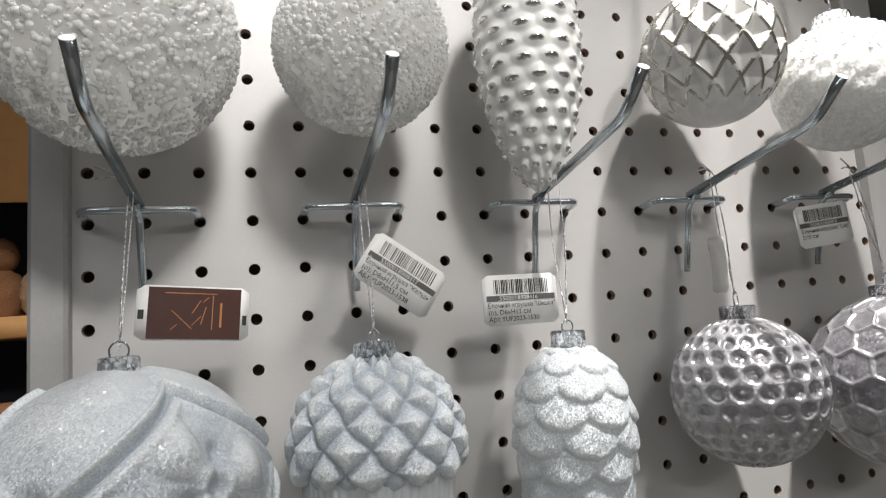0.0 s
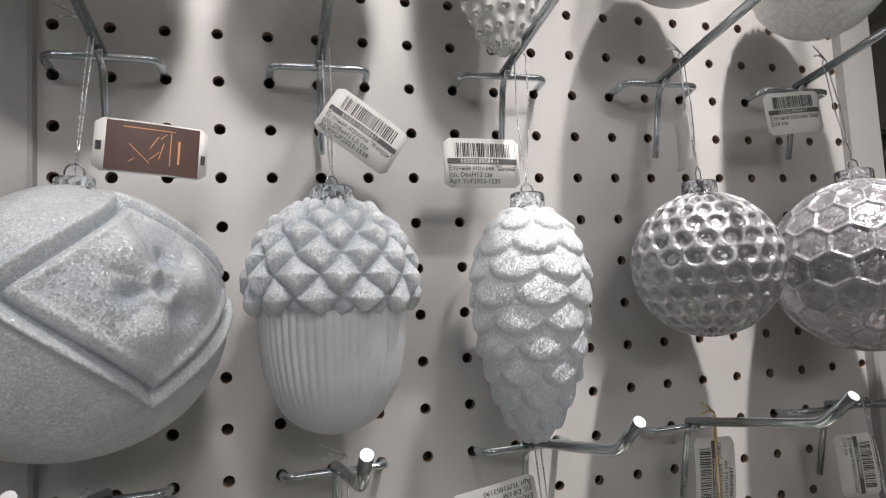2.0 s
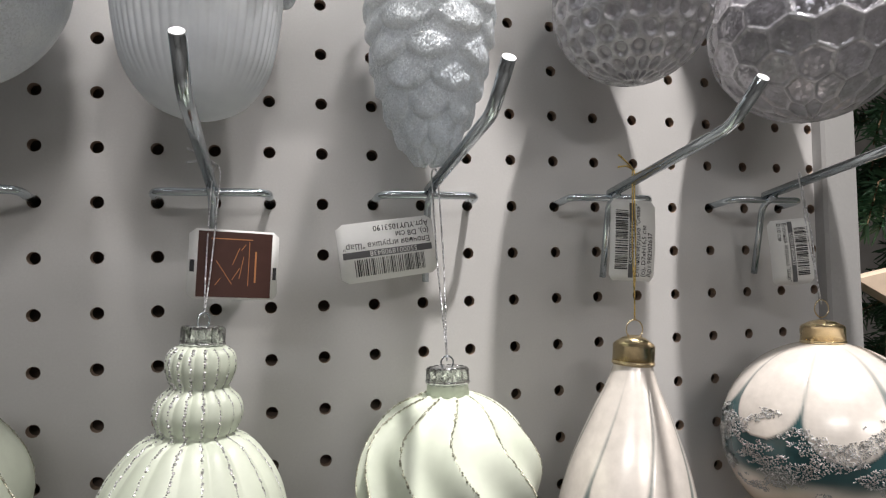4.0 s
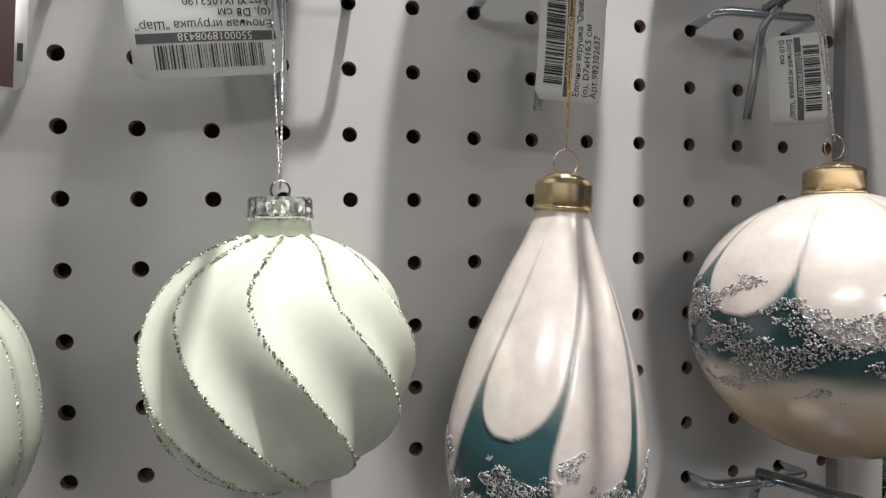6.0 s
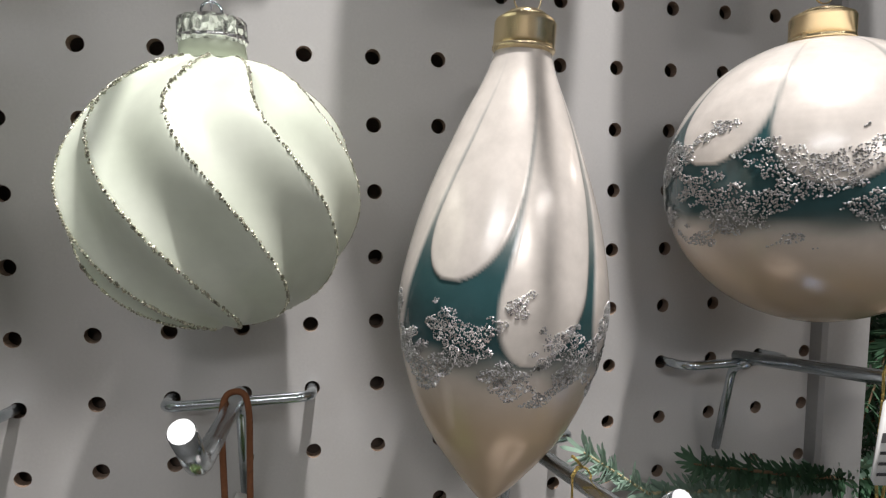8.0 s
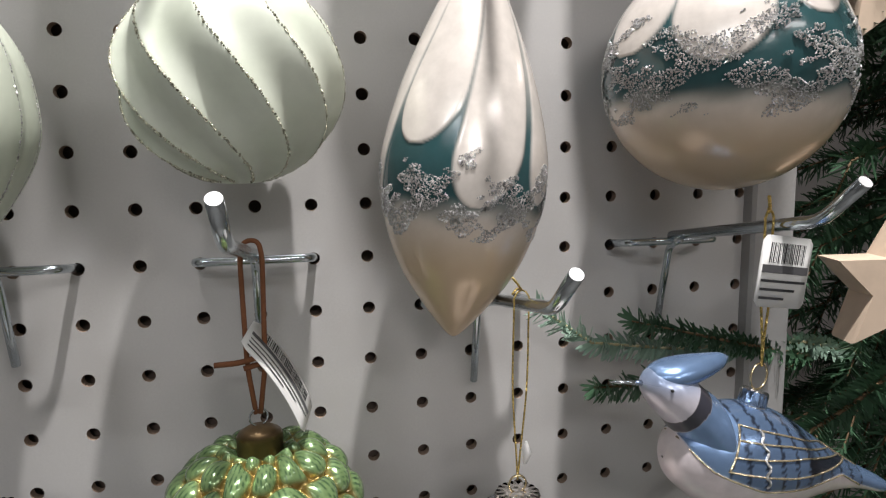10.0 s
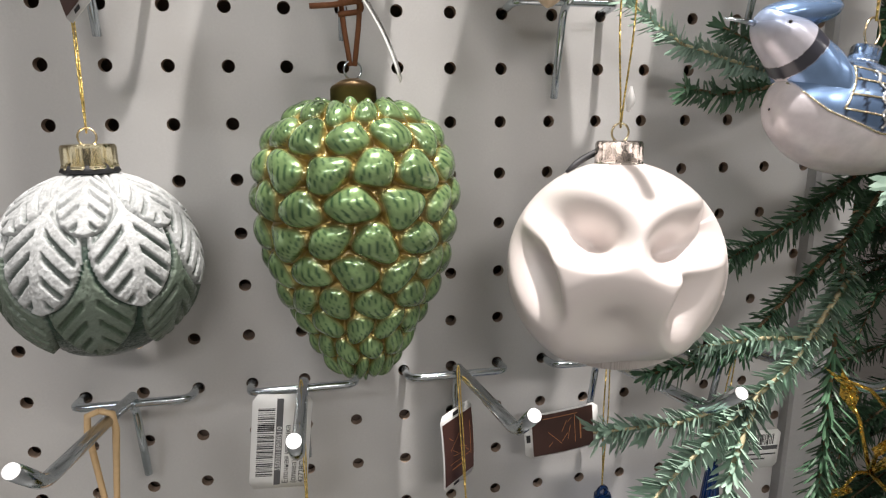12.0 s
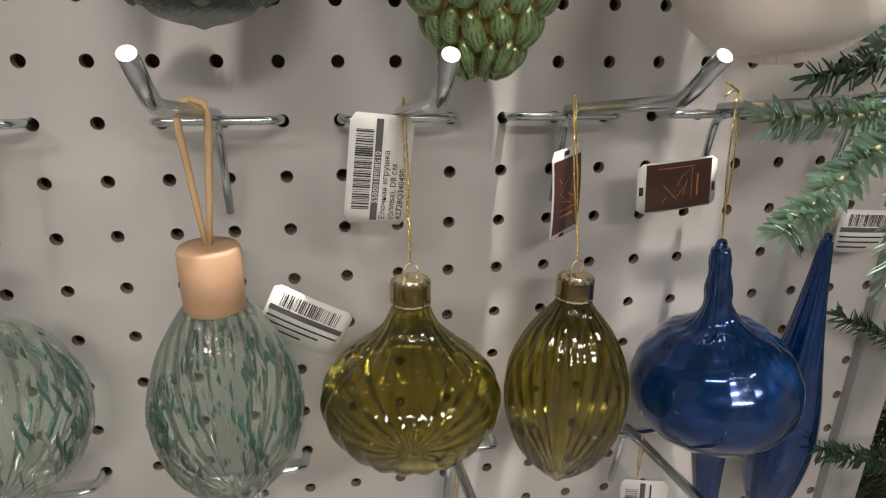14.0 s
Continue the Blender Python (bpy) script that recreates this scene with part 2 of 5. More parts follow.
def part(name, data, material, parent, label=""):
    """One mesh object under a thing or a part."""
    me = data if isinstance(data, bpy.types.Mesh) else data.data(name)
    if material and not me.materials:
        me.materials.append(material)
    ob = new(name, me)
    ob.parent = parent
    if name in ("body", "glitter_line", "bead_crust", "foil_and_glint", "nut", "cup") and parent.name in TURNS:
        ob.rotation_euler = (0, 0, radians(TURNS[parent.name]))
    return tagged(ob, label)


TURNS = {}


def thing(name, at, label, category, group="", kind=""):
    ob = new(name)
    ob.location, ob.empty_display_size = at, 0.01
    return tagged(ob, label, category, group, kind)


def sstep(a, b, x):
    t = np.clip((x - a) / (b - a), 0, 1)
    return t * t * (3 - 2 * t)


def fade_noise(u, s, k=3.0, seed=0.0):
    """Smooth seamless variation round a turned body."""
    return (np.sin(k * u + 5.1 * s * k + seed) + np.sin((k + 2) * u - 7.3 * s * k + 1.7 + seed * 2) + np.sin((k + 5) * u + 11 * s * k + 0.4 + seed * 3)) / 3


def turned(name, prof, nu=200, nv=150, disp=None, paint=None, paint_two=None):
    """A body turned from a profile of (radius, height) from top to bottom, raised by disp(u, s) along its normal, with painted masks."""
    pr = np.array(prof, float)
    seg = np.concatenate([[0], np.cumsum(np.hypot(*np.diff(pr, axis=0).T))])
    nu, nv = int(nu * 0.8), int(nv * 0.8)
    s = np.linspace(0, 1, nv)
    rr, zz = np.interp(s * seg[-1], seg, pr[:, 0]), np.interp(s * seg[-1], seg, pr[:, 1])
    tr, tz = np.gradient(rr), np.gradient(zz)
    ln = np.hypot(tr, tz) + 1e-12
    nr, nz = -tz / ln, tr / ln
    u = np.linspace(0, 2 * np.pi, nu, endpoint=False)
    uu, ss = np.meshgrid(u, s)
    d = disp(uu, ss) if disp else np.zeros_like(uu)
    fade = np.minimum(1, np.minimum(ss, 1 - ss) * 30)
    d = d * fade
    rad = np.maximum(rr[:, None] + nr[:, None] * d, 0.0002)
    z = zz[:, None] + nz[:, None] * d
    verts = np.stack([rad * np.cos(uu), rad * np.sin(uu), z], -1).reshape(-1, 3)
    i, k = np.meshgrid(np.arange(nv - 1), np.arange(nu), indexing="ij")
    a, b = i * nu + k, i * nu + (k + 1) % nu
    faces = np.stack([a, a + nu, b + nu, b], -1).reshape(-1, 4)
    me = bpy.data.meshes.new(name)
    me.from_pydata(verts.tolist(), [], faces.tolist() + [list(range(nu)), list(range(nu * nv - 1, nu * (nv - 1) - 1, -1))])
    me.polygons.foreach_set("use_smooth", [True] * len(me.polygons))
    for key, fn in (("paint", paint), ("paint_two", paint_two)):
        if fn is not None:
            at = me.attributes.new(key, "FLOAT", "POINT")
            at.data.foreach_set("value", np.clip(fn(uu, ss), 0, 1).astype(np.float32).ravel())
    me.update()
    return me


def ball(r, z=0.0, n=60, flat=1.0, lo=0.03, hi=0.999):
    """The profile of a ball about the height z."""
    return [(r * math.sin(math.pi * t), z + flat * r * math.cos(math.pi * t)) for t in np.linspace(lo, hi, n)]


def spline(pts, n=80):
    """A smooth profile through a few points."""
    p = np.array(pts, float)
    t = np.linspace(0, len(p) - 1, n)
    out = []
    for q in t:
        i = min(int(q), len(p) - 2)
        f = q - i
        a, b, c, d = p[max(i - 1, 0)], p[i], p[i + 1], p[min(i + 2, len(p) - 1)]
        out.append(0.5 * ((2 * b) + (c - a) * f + (2 * a - 5 * b + 4 * c - d) * f * f + (3 * b - a - 3 * c + d) * f ** 3))
    return [(max(float(r), 0.0003), float(z)) for r, z in out]


def lattice(u, s, n, rows, tall=0.866, lozenge=False):
    """Nearest and second nearest distance to a staggered lattice of cells, and the offset in the nearest."""
    best, second = np.full(u.shape, 9.0), np.full(u.shape, 9.0)
    bx, by = np.zeros_like(u), np.zeros_like(u)
    row = np.floor(s * rows)
    for k in (-1, 0, 1, 2):
        kk = row + k
        base = u * n / (2 * np.pi) - 0.5 * (kk % 2)
        for side in (-0.5, 0.5, 1.5):
            dx = base - np.floor(base) - 0.5 + (0.5 - side)
            dy = (s * rows - kk) * tall
            dd = np.abs(dx) / 0.5 + np.abs(dy) / tall if lozenge else np.hypot(dx, dy)
            near = dd < best
            second = np.where(near, best, np.minimum(second, dd))
            bx, by = np.where(near, dx, bx), np.where(near, dy, by)
            best = np.where(near, dd, best)
    return best, second, bx, by


def scales(u, s, n, rows, wide=0.62, long=1.7, sharp=1.0):
    """Height of overlapping scales whose free edges hang down; and how near the free edge is."""
    h, rim = np.zeros_like(u), np.zeros_like(u)
    row = np.floor(s * rows)
    for k in (-2, -1, 0):
        kk = row + k
        base = u * n / (2 * np.pi) - 0.5 * (kk % 2)
        dx = base - np.floor(base) - 0.5
        t = (s * rows - kk) / long
        q = (dx / wide) ** 2 + ((t - 0.42) / 0.58) ** 2
        lift = np.where(q < 1, (0.25 + 0.75 * np.clip(t, 0, 1)) * np.sqrt(np.clip(1 - q ** 3, 0, 1)), 0)
        more = lift > h
        rim = np.where(more, sstep(0.45, 1.0, q), rim)
        h = np.maximum(h, lift)
    return h, rim


# ---- hooks and holes of the pegboard ----
PITCH, TOP = 0.025, 1.60


def col_x(i):
    return (i - 9) * PITCH


def row_z(j):
    return TOP - j * PITCH


def hook_mesh_parts():
    cross = Mesh().tube(smooth_path([(-0.025, 0.006, 0.0), (-0.0245, -0.018, 0.003), (0.0245, -0.018, 0.003), (0.025, 0.006, 0.0)], 0.006), 0.0019, 12)
    stem = Mesh().tube(smooth_path([(0, -0.0165, 0.0055), (0, -0.108, 0.0205), (0, -0.1245, 0.0345)], 0.006), 0.0025, 14)
    leg = Mesh().tube(smooth_path([(0, -0.024, 0.0045), (0, -0.0145, 0.0), (0, -0.006, -0.039)], 0.005), 0.0018, 12)
    return cross.data("crossbar"), stem.data("stem"), leg.data("leg")


HOOK_CROSS, HOOK_STEM, HOOK_LEG = hook_mesh_parts()
HOOK_END = Mesh().tube([(0, -0.1244, 0.0344), (0, -0.12475, 0.0347)], 0.00235, 14).data("cut_end", False)


def hook(col, row):
    h = thing("display_hook", (col_x(col), 0, row_z(row)), "bent zinc-plated wire hook plugged into the pegboard", "hook", "hooks on the pegboard")
    part("crossbar", HOOK_CROSS, STEEL, h)
    part("stem", HOOK_STEM, STEEL, h)
    part("leg", HOOK_LEG, STEEL, h)
    part("cut_end", HOOK_END, STEEL_CUT, h, "bright cut end of the wire")
    return h


def stem_top(y):
    """Height of a hook's stem above its pegs, at the distance y."""
    return 0.0055 + (-y - 0.0165) * 0.015 / 0.0915 + 0.0028


# ---- the setting ----
def pegboard():
    m, n, hole, deep = Mesh(), 16, 0.0029, 0.0045
    for i in range(20):
        for j in range(-10, 38):
            cx, cz, h = col_x(i), row_z(j), PITCH / 2
            ring, edge = [], []
            for k in range(n):
                a = 2 * math.pi * (k + 0.5) / n
                c, s = math.cos(a), math.sin(a)
                ring.append((cx + hole * c, 0.0, cz + hole * s))
                w = h / max(abs(c), abs(s))
                edge.append((cx + w * c, 0.0, cz + w * s))
            back = [(x, deep, z) for x, _, z in ring]
            corner = [(cx + h * p, 0.0, cz + h * q) for p, q in ((1, 1), (-1, 1), (-1, -1), (1, -1))]
            faces = [(k, (k + 1) % n, n + (k + 1) % n, n + k) for k in range(n)] + [(k, 2 * n + k, 2 * n + (k + 1) % n, (k + 1) % n) for k in range(n)]
            faces += [(n + 1, 3 * n, n + 2), (n + 5, 3 * n + 1, n + 6), (n + 9, 3 * n + 2, n + 10), (n + 13, 3 * n + 3, n + 14)]
            m.add(ring + edge + back + corner, faces)
    me = m.data("wall_pegboard", False)
    me.materials.append(BOARD)
    me.materials.append(HOLE_EDGE)
    me.polygons.foreach_set("material_index", ([0] * n + [1] * n + [0] * 4) * (len(me.polygons) // (2 * n + 4)))
    bm = bmesh.new()
    bm.from_mesh(me)
    bmesh.ops.remove_doubles(bm, verts=bm.verts, dist=0.00002)
    bm.to_mesh(me)
    bm.free()
    ob = new("wall_pegboard", me)
    tagged(ob, "light grey perforated pegboard panel with round holes", "wall panel", kind="structure")
    z0, z1 = row_z(37) - 0.0125, row_z(-10) + 0.0125
    # Unseen sheet added behind the panel to give the holes their dark inside.
    back = Mesh().box(-0.25, 0.2745, 0.011, 0.022, z0, z1).data("wall_back", False)
    back.materials.append(HOLE_BACK)
    tagged(new("wall_back", back), "dark sheet added behind the pegboard holes", "wall", kind="structure")
    for name, xa, xb, side in (("trim_left", -0.2478, -0.2315, 1), ("trim_right", 0.2530, 0.2795, -1)):
        t = Mesh()
        prof = [(xb if side > 0 else xa, 0.006), (xb if side > 0 else xa, -0.0065), ((xb - 0.0015) if side > 0 else (xa + 0.0015), -0.0085),
                ((xa + 0.002) if side > 0 else (xb - 0.002), -0.0085), (xa if side > 0 else xb, -0.0065), (xa if side > 0 else xb, 0.045)]
        verts = [(x, y, z) for z in (z0, z1) for x, y in prof]
        n = len(prof)
        t.add(verts, [(k, k + 1, n + k + 1, n + k) if side > 0 else (k + 1, k, n + k, n + k + 1) for k in range(n - 1)])
        me = t.data(name, False)
        me.materials.append(RIM)
        tagged(new(name, me), "grey steel upright edging the pegboard", "trim", kind="structure")


def room():
    floor_m = plain("shop_floor_tile", (0.42, 0.40, 0.38), 0.35, 0, 0.12, 20, 0.05)
    # Walls, mostly out of sight, made pale to brighten reflections in metal and glass.
    wall_m = plain("shop_wall_paint", (0.56, 0.54, 0.52), 0.8, 0, 0.15, 15, 0.1)
    ceil_m = plain("shop_ceiling_paint", (0.55, 0.54, 0.52), 0.9, 0, 0.1, 15, 0.1)
    for name, dims, mat in (("floor", (-4, 4, -6, 3, -0.1, 0), floor_m), ("ceiling", (-4, 4, -6, 3, 3.2, 3.3), ceil_m), ("wall_west", (-4.1, -4, -6, 3, 0, 3.2), wall_m),
                            ("wall_east", (4, 4.1, -6, 3, 0, 3.2), wall_m), ("wall_south", (-4, 4, -6.1, -6, 0, 3.2), wall_m), ("wall_north", (-4, 4, 3, 3.1, 0, 3.2), wall_m)):
        me = Mesh().box(*dims).data(name, False)
        me.materials.append(mat)
        tagged(new(name, me), "plain " + name.split("_")[0] + " of the shop", name.split("_")[0], kind="structure")


pegboard()
room()
for cc in (1, 5, 9, 13, 17):
    hook(cc, -7)
    hook(cc, 1)
    hook(cc, 9)
for cc, rr in ((5, 17), (9, 17), (13, 18), (17, 17)):
    hook(cc, rr)
for cc in (1, 5, 8, 11, 14, 17):
    hook(cc, 25)
for cc in (1, 5, 9, 13):
    hook(cc, 32)


# ---- caps, rings, threads and tags ----
GROUP = "ornaments on the hooks"


def cap(parent, z0, z1, r, material, crimp=True, dome=0.0, label=""):
    low, rim, top = (r * 1.03, z0), (r, z1 - 0.0010), (r * 0.94, z1)
    prof = [(r * 0.97, z0 - 0.0008), low, low, (r * 1.03, z0 + 0.0008), (r, z0 + 0.0012), (r, z0 + 0.0012), rim, rim, top, top]
    prof += [(r * 0.55, z1 + dome * 0.7), (r * 0.2, z1 + dome)] if dome else [(r * 0.3, z1 + 0.0003)]
    c = part("cap", Mesh().lathe(prof, 64, 0.035 if crimp else 0.0, 16), material, parent, label)
    return c


def ring(parent, z, r, material, wire=0.0004, turn=0.0):
    pts = [(r * math.sin(a) * math.cos(turn), r * math.sin(a) * math.sin(turn), z + r * 0.85 - r * math.cos(a)) for a in (2 * math.pi * k / 20 for k in range(21))]
    return part("ring", Mesh().tube(pts, wire, 6, False), material, parent, "thin wire loop")


def thread(parent, z0, z1, dx, dy, material, gap=0.0009, r=0.00035, tail=0.0):
    """Two strands from the ring at z0 up over the hook at z1, which lies dx, dy to the side."""
    m = Mesh()
    n = 14
    for sgn in (-1, 1):
        pts = []
        for k in range(n + 1):
            t = k / n
            wob = math.sin(t * math.pi) * gap * 0.35
            pts.append((dx * t + sgn * (gap * t + wob), dy * t + sgn * 0.0004 * math.sin(9 * t), z0 + (z1 - z0) * t))
        pts.append((dx + sgn * gap * 0.55, dy, z1 + 0.0022))
        pts.append((dx, dy, z1 + 0.0030))
        m.tube(pts, r, 6)
    if tail:
        for sgn in (-1, 1):
            m.tube([(dx, dy, z1 + 0.003), (dx - tail * 0.5, dy - 0.002, z1 + 0.005 + 0.001 * sgn), (dx - tail, dy - 0.004, z1 + 0.0055 + 0.003 * sgn)], r * 1.3, 6)
    return part("thread", m, material, parent)


def text_mesh(body, size, x, y, squeeze=1.0):
    cu = bpy.data.curves.new("print", "FONT")
    cu.body, cu.size, cu.resolution_u = body, size, 2
    ob = bpy.data.objects.new("print", cu)
    me = bpy.data.meshes.new_from_object(ob)
    bpy.data.objects.remove(ob)
    verts = [(v.co.x * squeeze + x, v.co.y + y) for v in me.vertices]
    faces = [tuple(p.vertices) for p in me.polygons]
    return verts, faces


def card_mesh(w, h, bend, thick=0.0004, rc=0.0022, n=9):
    """A rounded card in its own plane, gently bent about its upright axis."""
    m = Mesh()
    out = []
    for cx, cy, a0 in ((w / 2 - rc, h / 2 - rc, 0), (-w / 2 + rc, h / 2 - rc, 90), (-w / 2 + rc, -h / 2 + rc, 180), (w / 2 - rc, -h / 2 + rc, 270)):
        out += [(cx + rc * math.cos(radians(a0 + q)), cy + rc * math.sin(radians(a0 + q))) for q in (0, 30, 60, 90)]
    nn = 14
    xs = [-w / 2 + w * k / nn for k in range(nn + 1)]

    def half(x):
        e = max(0, abs(x) - (w / 2 - rc))
        return h / 2 - rc + math.sqrt(max(0, rc * rc - e * e))
    verts, faces = [], []
    for side in (-1, 1):
        for x in xs:
            for yy in (-1, 1):
                verts.append((x, bend * (x / w) ** 2 + side * thick / 2, yy * half(x)))
    k2 = 2 * (nn + 1)
    for k in range(nn):
        a = 2 * k
        faces += [(a, a + 2, a + 3, a + 1), (k2 + a, k2 + a + 1, k2 + a + 3, k2 + a + 2), (a + 1, a + 3, k2 + a + 3, k2 + a + 1), (a, k2 + a, k2 + a + 2, a + 2)]
    faces += [(0, 1, k2 + 1, k2), (2 * nn, k2 + 2 * nn, k2 + 2 * nn + 1, 2 * nn + 1)]
    return m.add(verts, faces)


def flat_print(shapes, w, bend, lift=0.00055):
    """Print laid on a card: rectangles (x0, x1, z0, z1) and lettering."""
    m = Mesh()

    def on(x, z):
        return (x, bend * (x / w) ** 2 - lift, z)
    for s in shapes:
        if len(s) == 4:
            x0, x1, z0, z1 = s
            n = max(1, int((x1 - x0) / 0.004))
            for k in range(n):
                a, b = x0 + (x1 - x0) * k / n, x0 + (x1 - x0) * (k + 1) / n
                m.add([on(a, z0), on(b, z0), on(b, z1), on(a, z1)], [(0, 1, 2, 3)])
        else:
            verts, faces = s
            m.add([on(x, z) for x, z in verts], faces)
    return m


def price_tag(parent, at, w=0.041, h=0.025, spin=0.0, yaw=0.0, lean=0.0, lines=(), bend=0.004, number="", bars_only=False, seed=1):
    """A white card with a bar code and lettering. spin: degrees anticlockwise as seen from the front."""
    rnd = random.Random(seed)
    t = part("price_tag", card_mesh(w, h, bend), CARD, parent, "white price tag with black bar code and lettering")
    t.matrix_local = Matrix.Translation(at) @ pose(0, 0, 0, lean, 0, yaw) @ pose(0, 0, 0, 0, -spin, 0)
    bars, x = [], -w * 0.36
    while x < w * 0.36:
        b = rnd.choice((0.00022, 0.00035, 0.0006))
        bars.append((x, x + b, h * 0.12, h * 0.40))
        x += b + rnd.choice((0.0003, 0.0004, 0.0007))
    tagged(part("bar_code", flat_print(bars, w, bend), INK, t), kind="stuff")
    part("band", flat_print([(-w * 0.46, w * 0.46, -0.02 * h, 0.09 * h)], w, bend, 0.0005), INK_GREY, t)
    shapes = []
    if number:
        shapes.append(text_mesh(number, h * 0.13, -w * 0.30, -h * 0.01))
        part("number", flat_print(shapes, w, bend, 0.0006), CARD, t)
    shapes = []
    for k, line in enumerate(lines):
        size = h * 0.135
        v, f = text_mesh(line, size, 0, 0)
        span = max([p[0] for p in v] or [1])
        fit = min(1.0, w * 0.9 / span)
        shapes.append(([(p[0] * fit - w * 0.45, p[1] - h * (0.15 + 0.135 * k)) for p in v], f))
    if bars_only:
        for k in range(3):
            shapes.append((-w * 0.45, w * (0.44 - 0.2 * k), -h * (0.15 + 0.12 * k), -h * (0.115 + 0.12 * k)))
    if shapes:
        part("lettering", flat_print(shapes, w, bend), INK, t)
    return t


def brand_tag(parent, at, w=0.042, h=0.0225, spin=0.0, yaw=0.0, lean=0.0, bend=0.004):
    """A white card with a brown field and a gilt device of plain strokes."""
    t = part("brand_tag", card_mesh(w, h, bend), CARD, parent, "folded card tag with brown field and gilt device")
    t.matrix_local = Matrix.Translation(at) @ pose(0, 0, 0, lean, 0, yaw) @ pose(0, 0, 0, 0, -spin, 0)
    part("brown_field", flat_print([(-w * 0.40, w * 0.42, -h * 0.47, h * 0.47)], w, bend, 0.0005), CARD_BROWN, t)
    gilt = [(w * 0.16, w * 0.168, -h * 0.3, h * 0.34), (-w * 0.26, w * 0.20, h * 0.36, h * 0.375), (w * 0.23, w * 0.25, -h * 0.25, h * 0.2)]
    for a, b, c, d, e in ((-0.2, -0.3, 0.12, 0.3, 0.009), (-0.2, 0.05, -0.02, -0.28, 0.009), (-0.02, 0.0, 0.05, 0.24, 0.009), (-0.02, -0.22, 0.06, -0.05, 0.009), (0.06, -0.2, 0.10, 0.12, 0.008)):
        gilt.append(([(a * w, b * h), ((a + e) * w, b * h), ((c + e) * w, d * h), (c * w, d * h)], [(0, 1, 2, 3)]))
    part("gilt_device", flat_print(gilt, w, bend), GOLD_PRINT, t)
    part("punch_mark", flat_print([(-w * 0.48, -w * 0.43, -h * 0.12, h * 0.05)], w, bend), INK, t)
    part("printed_mark", flat_print([(w * 0.44, w * 0.48, -h * 0.2, -h * 0.02)], w, bend), INK, t)
    return t


def ornament(name, at, label, turn=0.0):
    o = thing(name, at, label, "ornament", GROUP)
    if turn:
        TURNS[o.name] = turn
    return o


def pellets(points, sizes, name):
    """Many small beads joined."""
    if max(sizes) < 0.0006:
        base = np.array([(1, 0, 0), (0, 1, 0), (-1, 0, 0), (0, -1, 0), (0, 0, 1), (0, 0, -1)], float)
        tri = [(k, (k + 1) % 4, 4) for k in range(4)] + [((k + 1) % 4, k, 5) for k in range(4)]
    else:
        ico = bmesh.new()
        bmesh.ops.create_icosphere(ico, subdivisions=1, radius=1.0)
        base = np.array([v.co[:] for v in ico.verts])
        tri = [[v.index for v in f.verts] for f in ico.faces]
        ico.free()
    m = Mesh()
    for p, r in zip(points, sizes):
        m.add((base * r + np.array(p)).tolist(), tri)
    return m.data(name)


def on_ball(r, n, rnd, zlo=-1.0, zhi=0.97):
    out = []
    for k in range(n):
        z = zlo + (zhi - zlo) * (k + 0.5) / n + rnd.uniform(-0.01, 0.01)
        a = k * 2.399963 + rnd.uniform(-0.12, 0.12)
        q = math.sqrt(max(0, 1 - z * z))
        out.append((r * q * math.cos(a), r * q * math.sin(a), r * z))
    return out


# The darker first colour serves as painted shade in the relief's recesses.
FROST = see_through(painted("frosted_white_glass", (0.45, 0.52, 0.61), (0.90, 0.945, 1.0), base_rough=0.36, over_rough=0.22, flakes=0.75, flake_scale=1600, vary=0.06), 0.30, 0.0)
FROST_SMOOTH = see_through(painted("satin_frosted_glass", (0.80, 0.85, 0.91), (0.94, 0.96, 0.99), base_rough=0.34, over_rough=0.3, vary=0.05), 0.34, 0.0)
SUGAR = painted("sugar_white_glass", (0.86, 0.86, 0.84), (0.92, 0.92, 0.91), glow_through=0.6, base_rough=0.35, over_rough=0.2, flakes=0.35, flake_scale=700, vary=0.04)
SUGAR_THIN = see_through(painted("milky_clear_glass", (0.96, 0.96, 0.955), (0.97, 0.97, 0.965), base_rough=0.3, over_rough=0.2, flakes=0.25, flake_scale=900, vary=0.03), 0.75, 0.14)
BEAD = see_through(plain("clear_bead_glass", (0.95, 0.95, 0.95), 0.05, 0, 0.02, 100, 0, coat=1.0), 0.60, 0.05)
PEARL_SILVER = painted("white_pearl_silver_tips", (0.78, 0.78, 0.76), (0.85, 0.85, 0.83), base_rough=0.3, over_rough=0.12, over_metal=1.0, coat=0.3)
MERCURY = see_through(painted("mercury_silver_glass", (0.44, 0.43, 0.47), (0.56, 0.56, 0.58), base_rough=0.22, over_rough=0.28, base_metal=0.6, over_metal=0.5, coat=0.5, vary=0.3, flakes=0.4, flake_scale=800), 0.1, 0.08)
MINT = painted("matt_mint_glass", (0.56, 0.61, 0.50), (0.63, 0.67, 0.57), base_rough=0.42, over_rough=0.42, vary=0.04)
PEARL = painted("champagne_pearl", (0.80, 0.74, 0.68), (0.030, 0.085, 0.092), base_rough=0.26, over_rough=0.22, base_metal=0.2, coat=0.35, vary=0.08, third=(0.62, 0.48, 0.33))
LEAFY = painted("frosted_green_relief", (0.022, 0.048, 0.034), (0.52, 0.53, 0.53), base_rough=0.3, over_rough=0.6, vary=0.15, flakes=0.3, third=(0.10, 0.15, 0.085))
GREEN_CONE = painted("green_lacquer_gold_joints", (0.26, 0.18, 0.045), (0.20, 0.31, 0.13), base_rough=0.3, over_rough=0.24, base_metal=0.7, over_metal=0.4, coat=0.6, vary=0.3, third=(0.012, 0.06, 0.028))
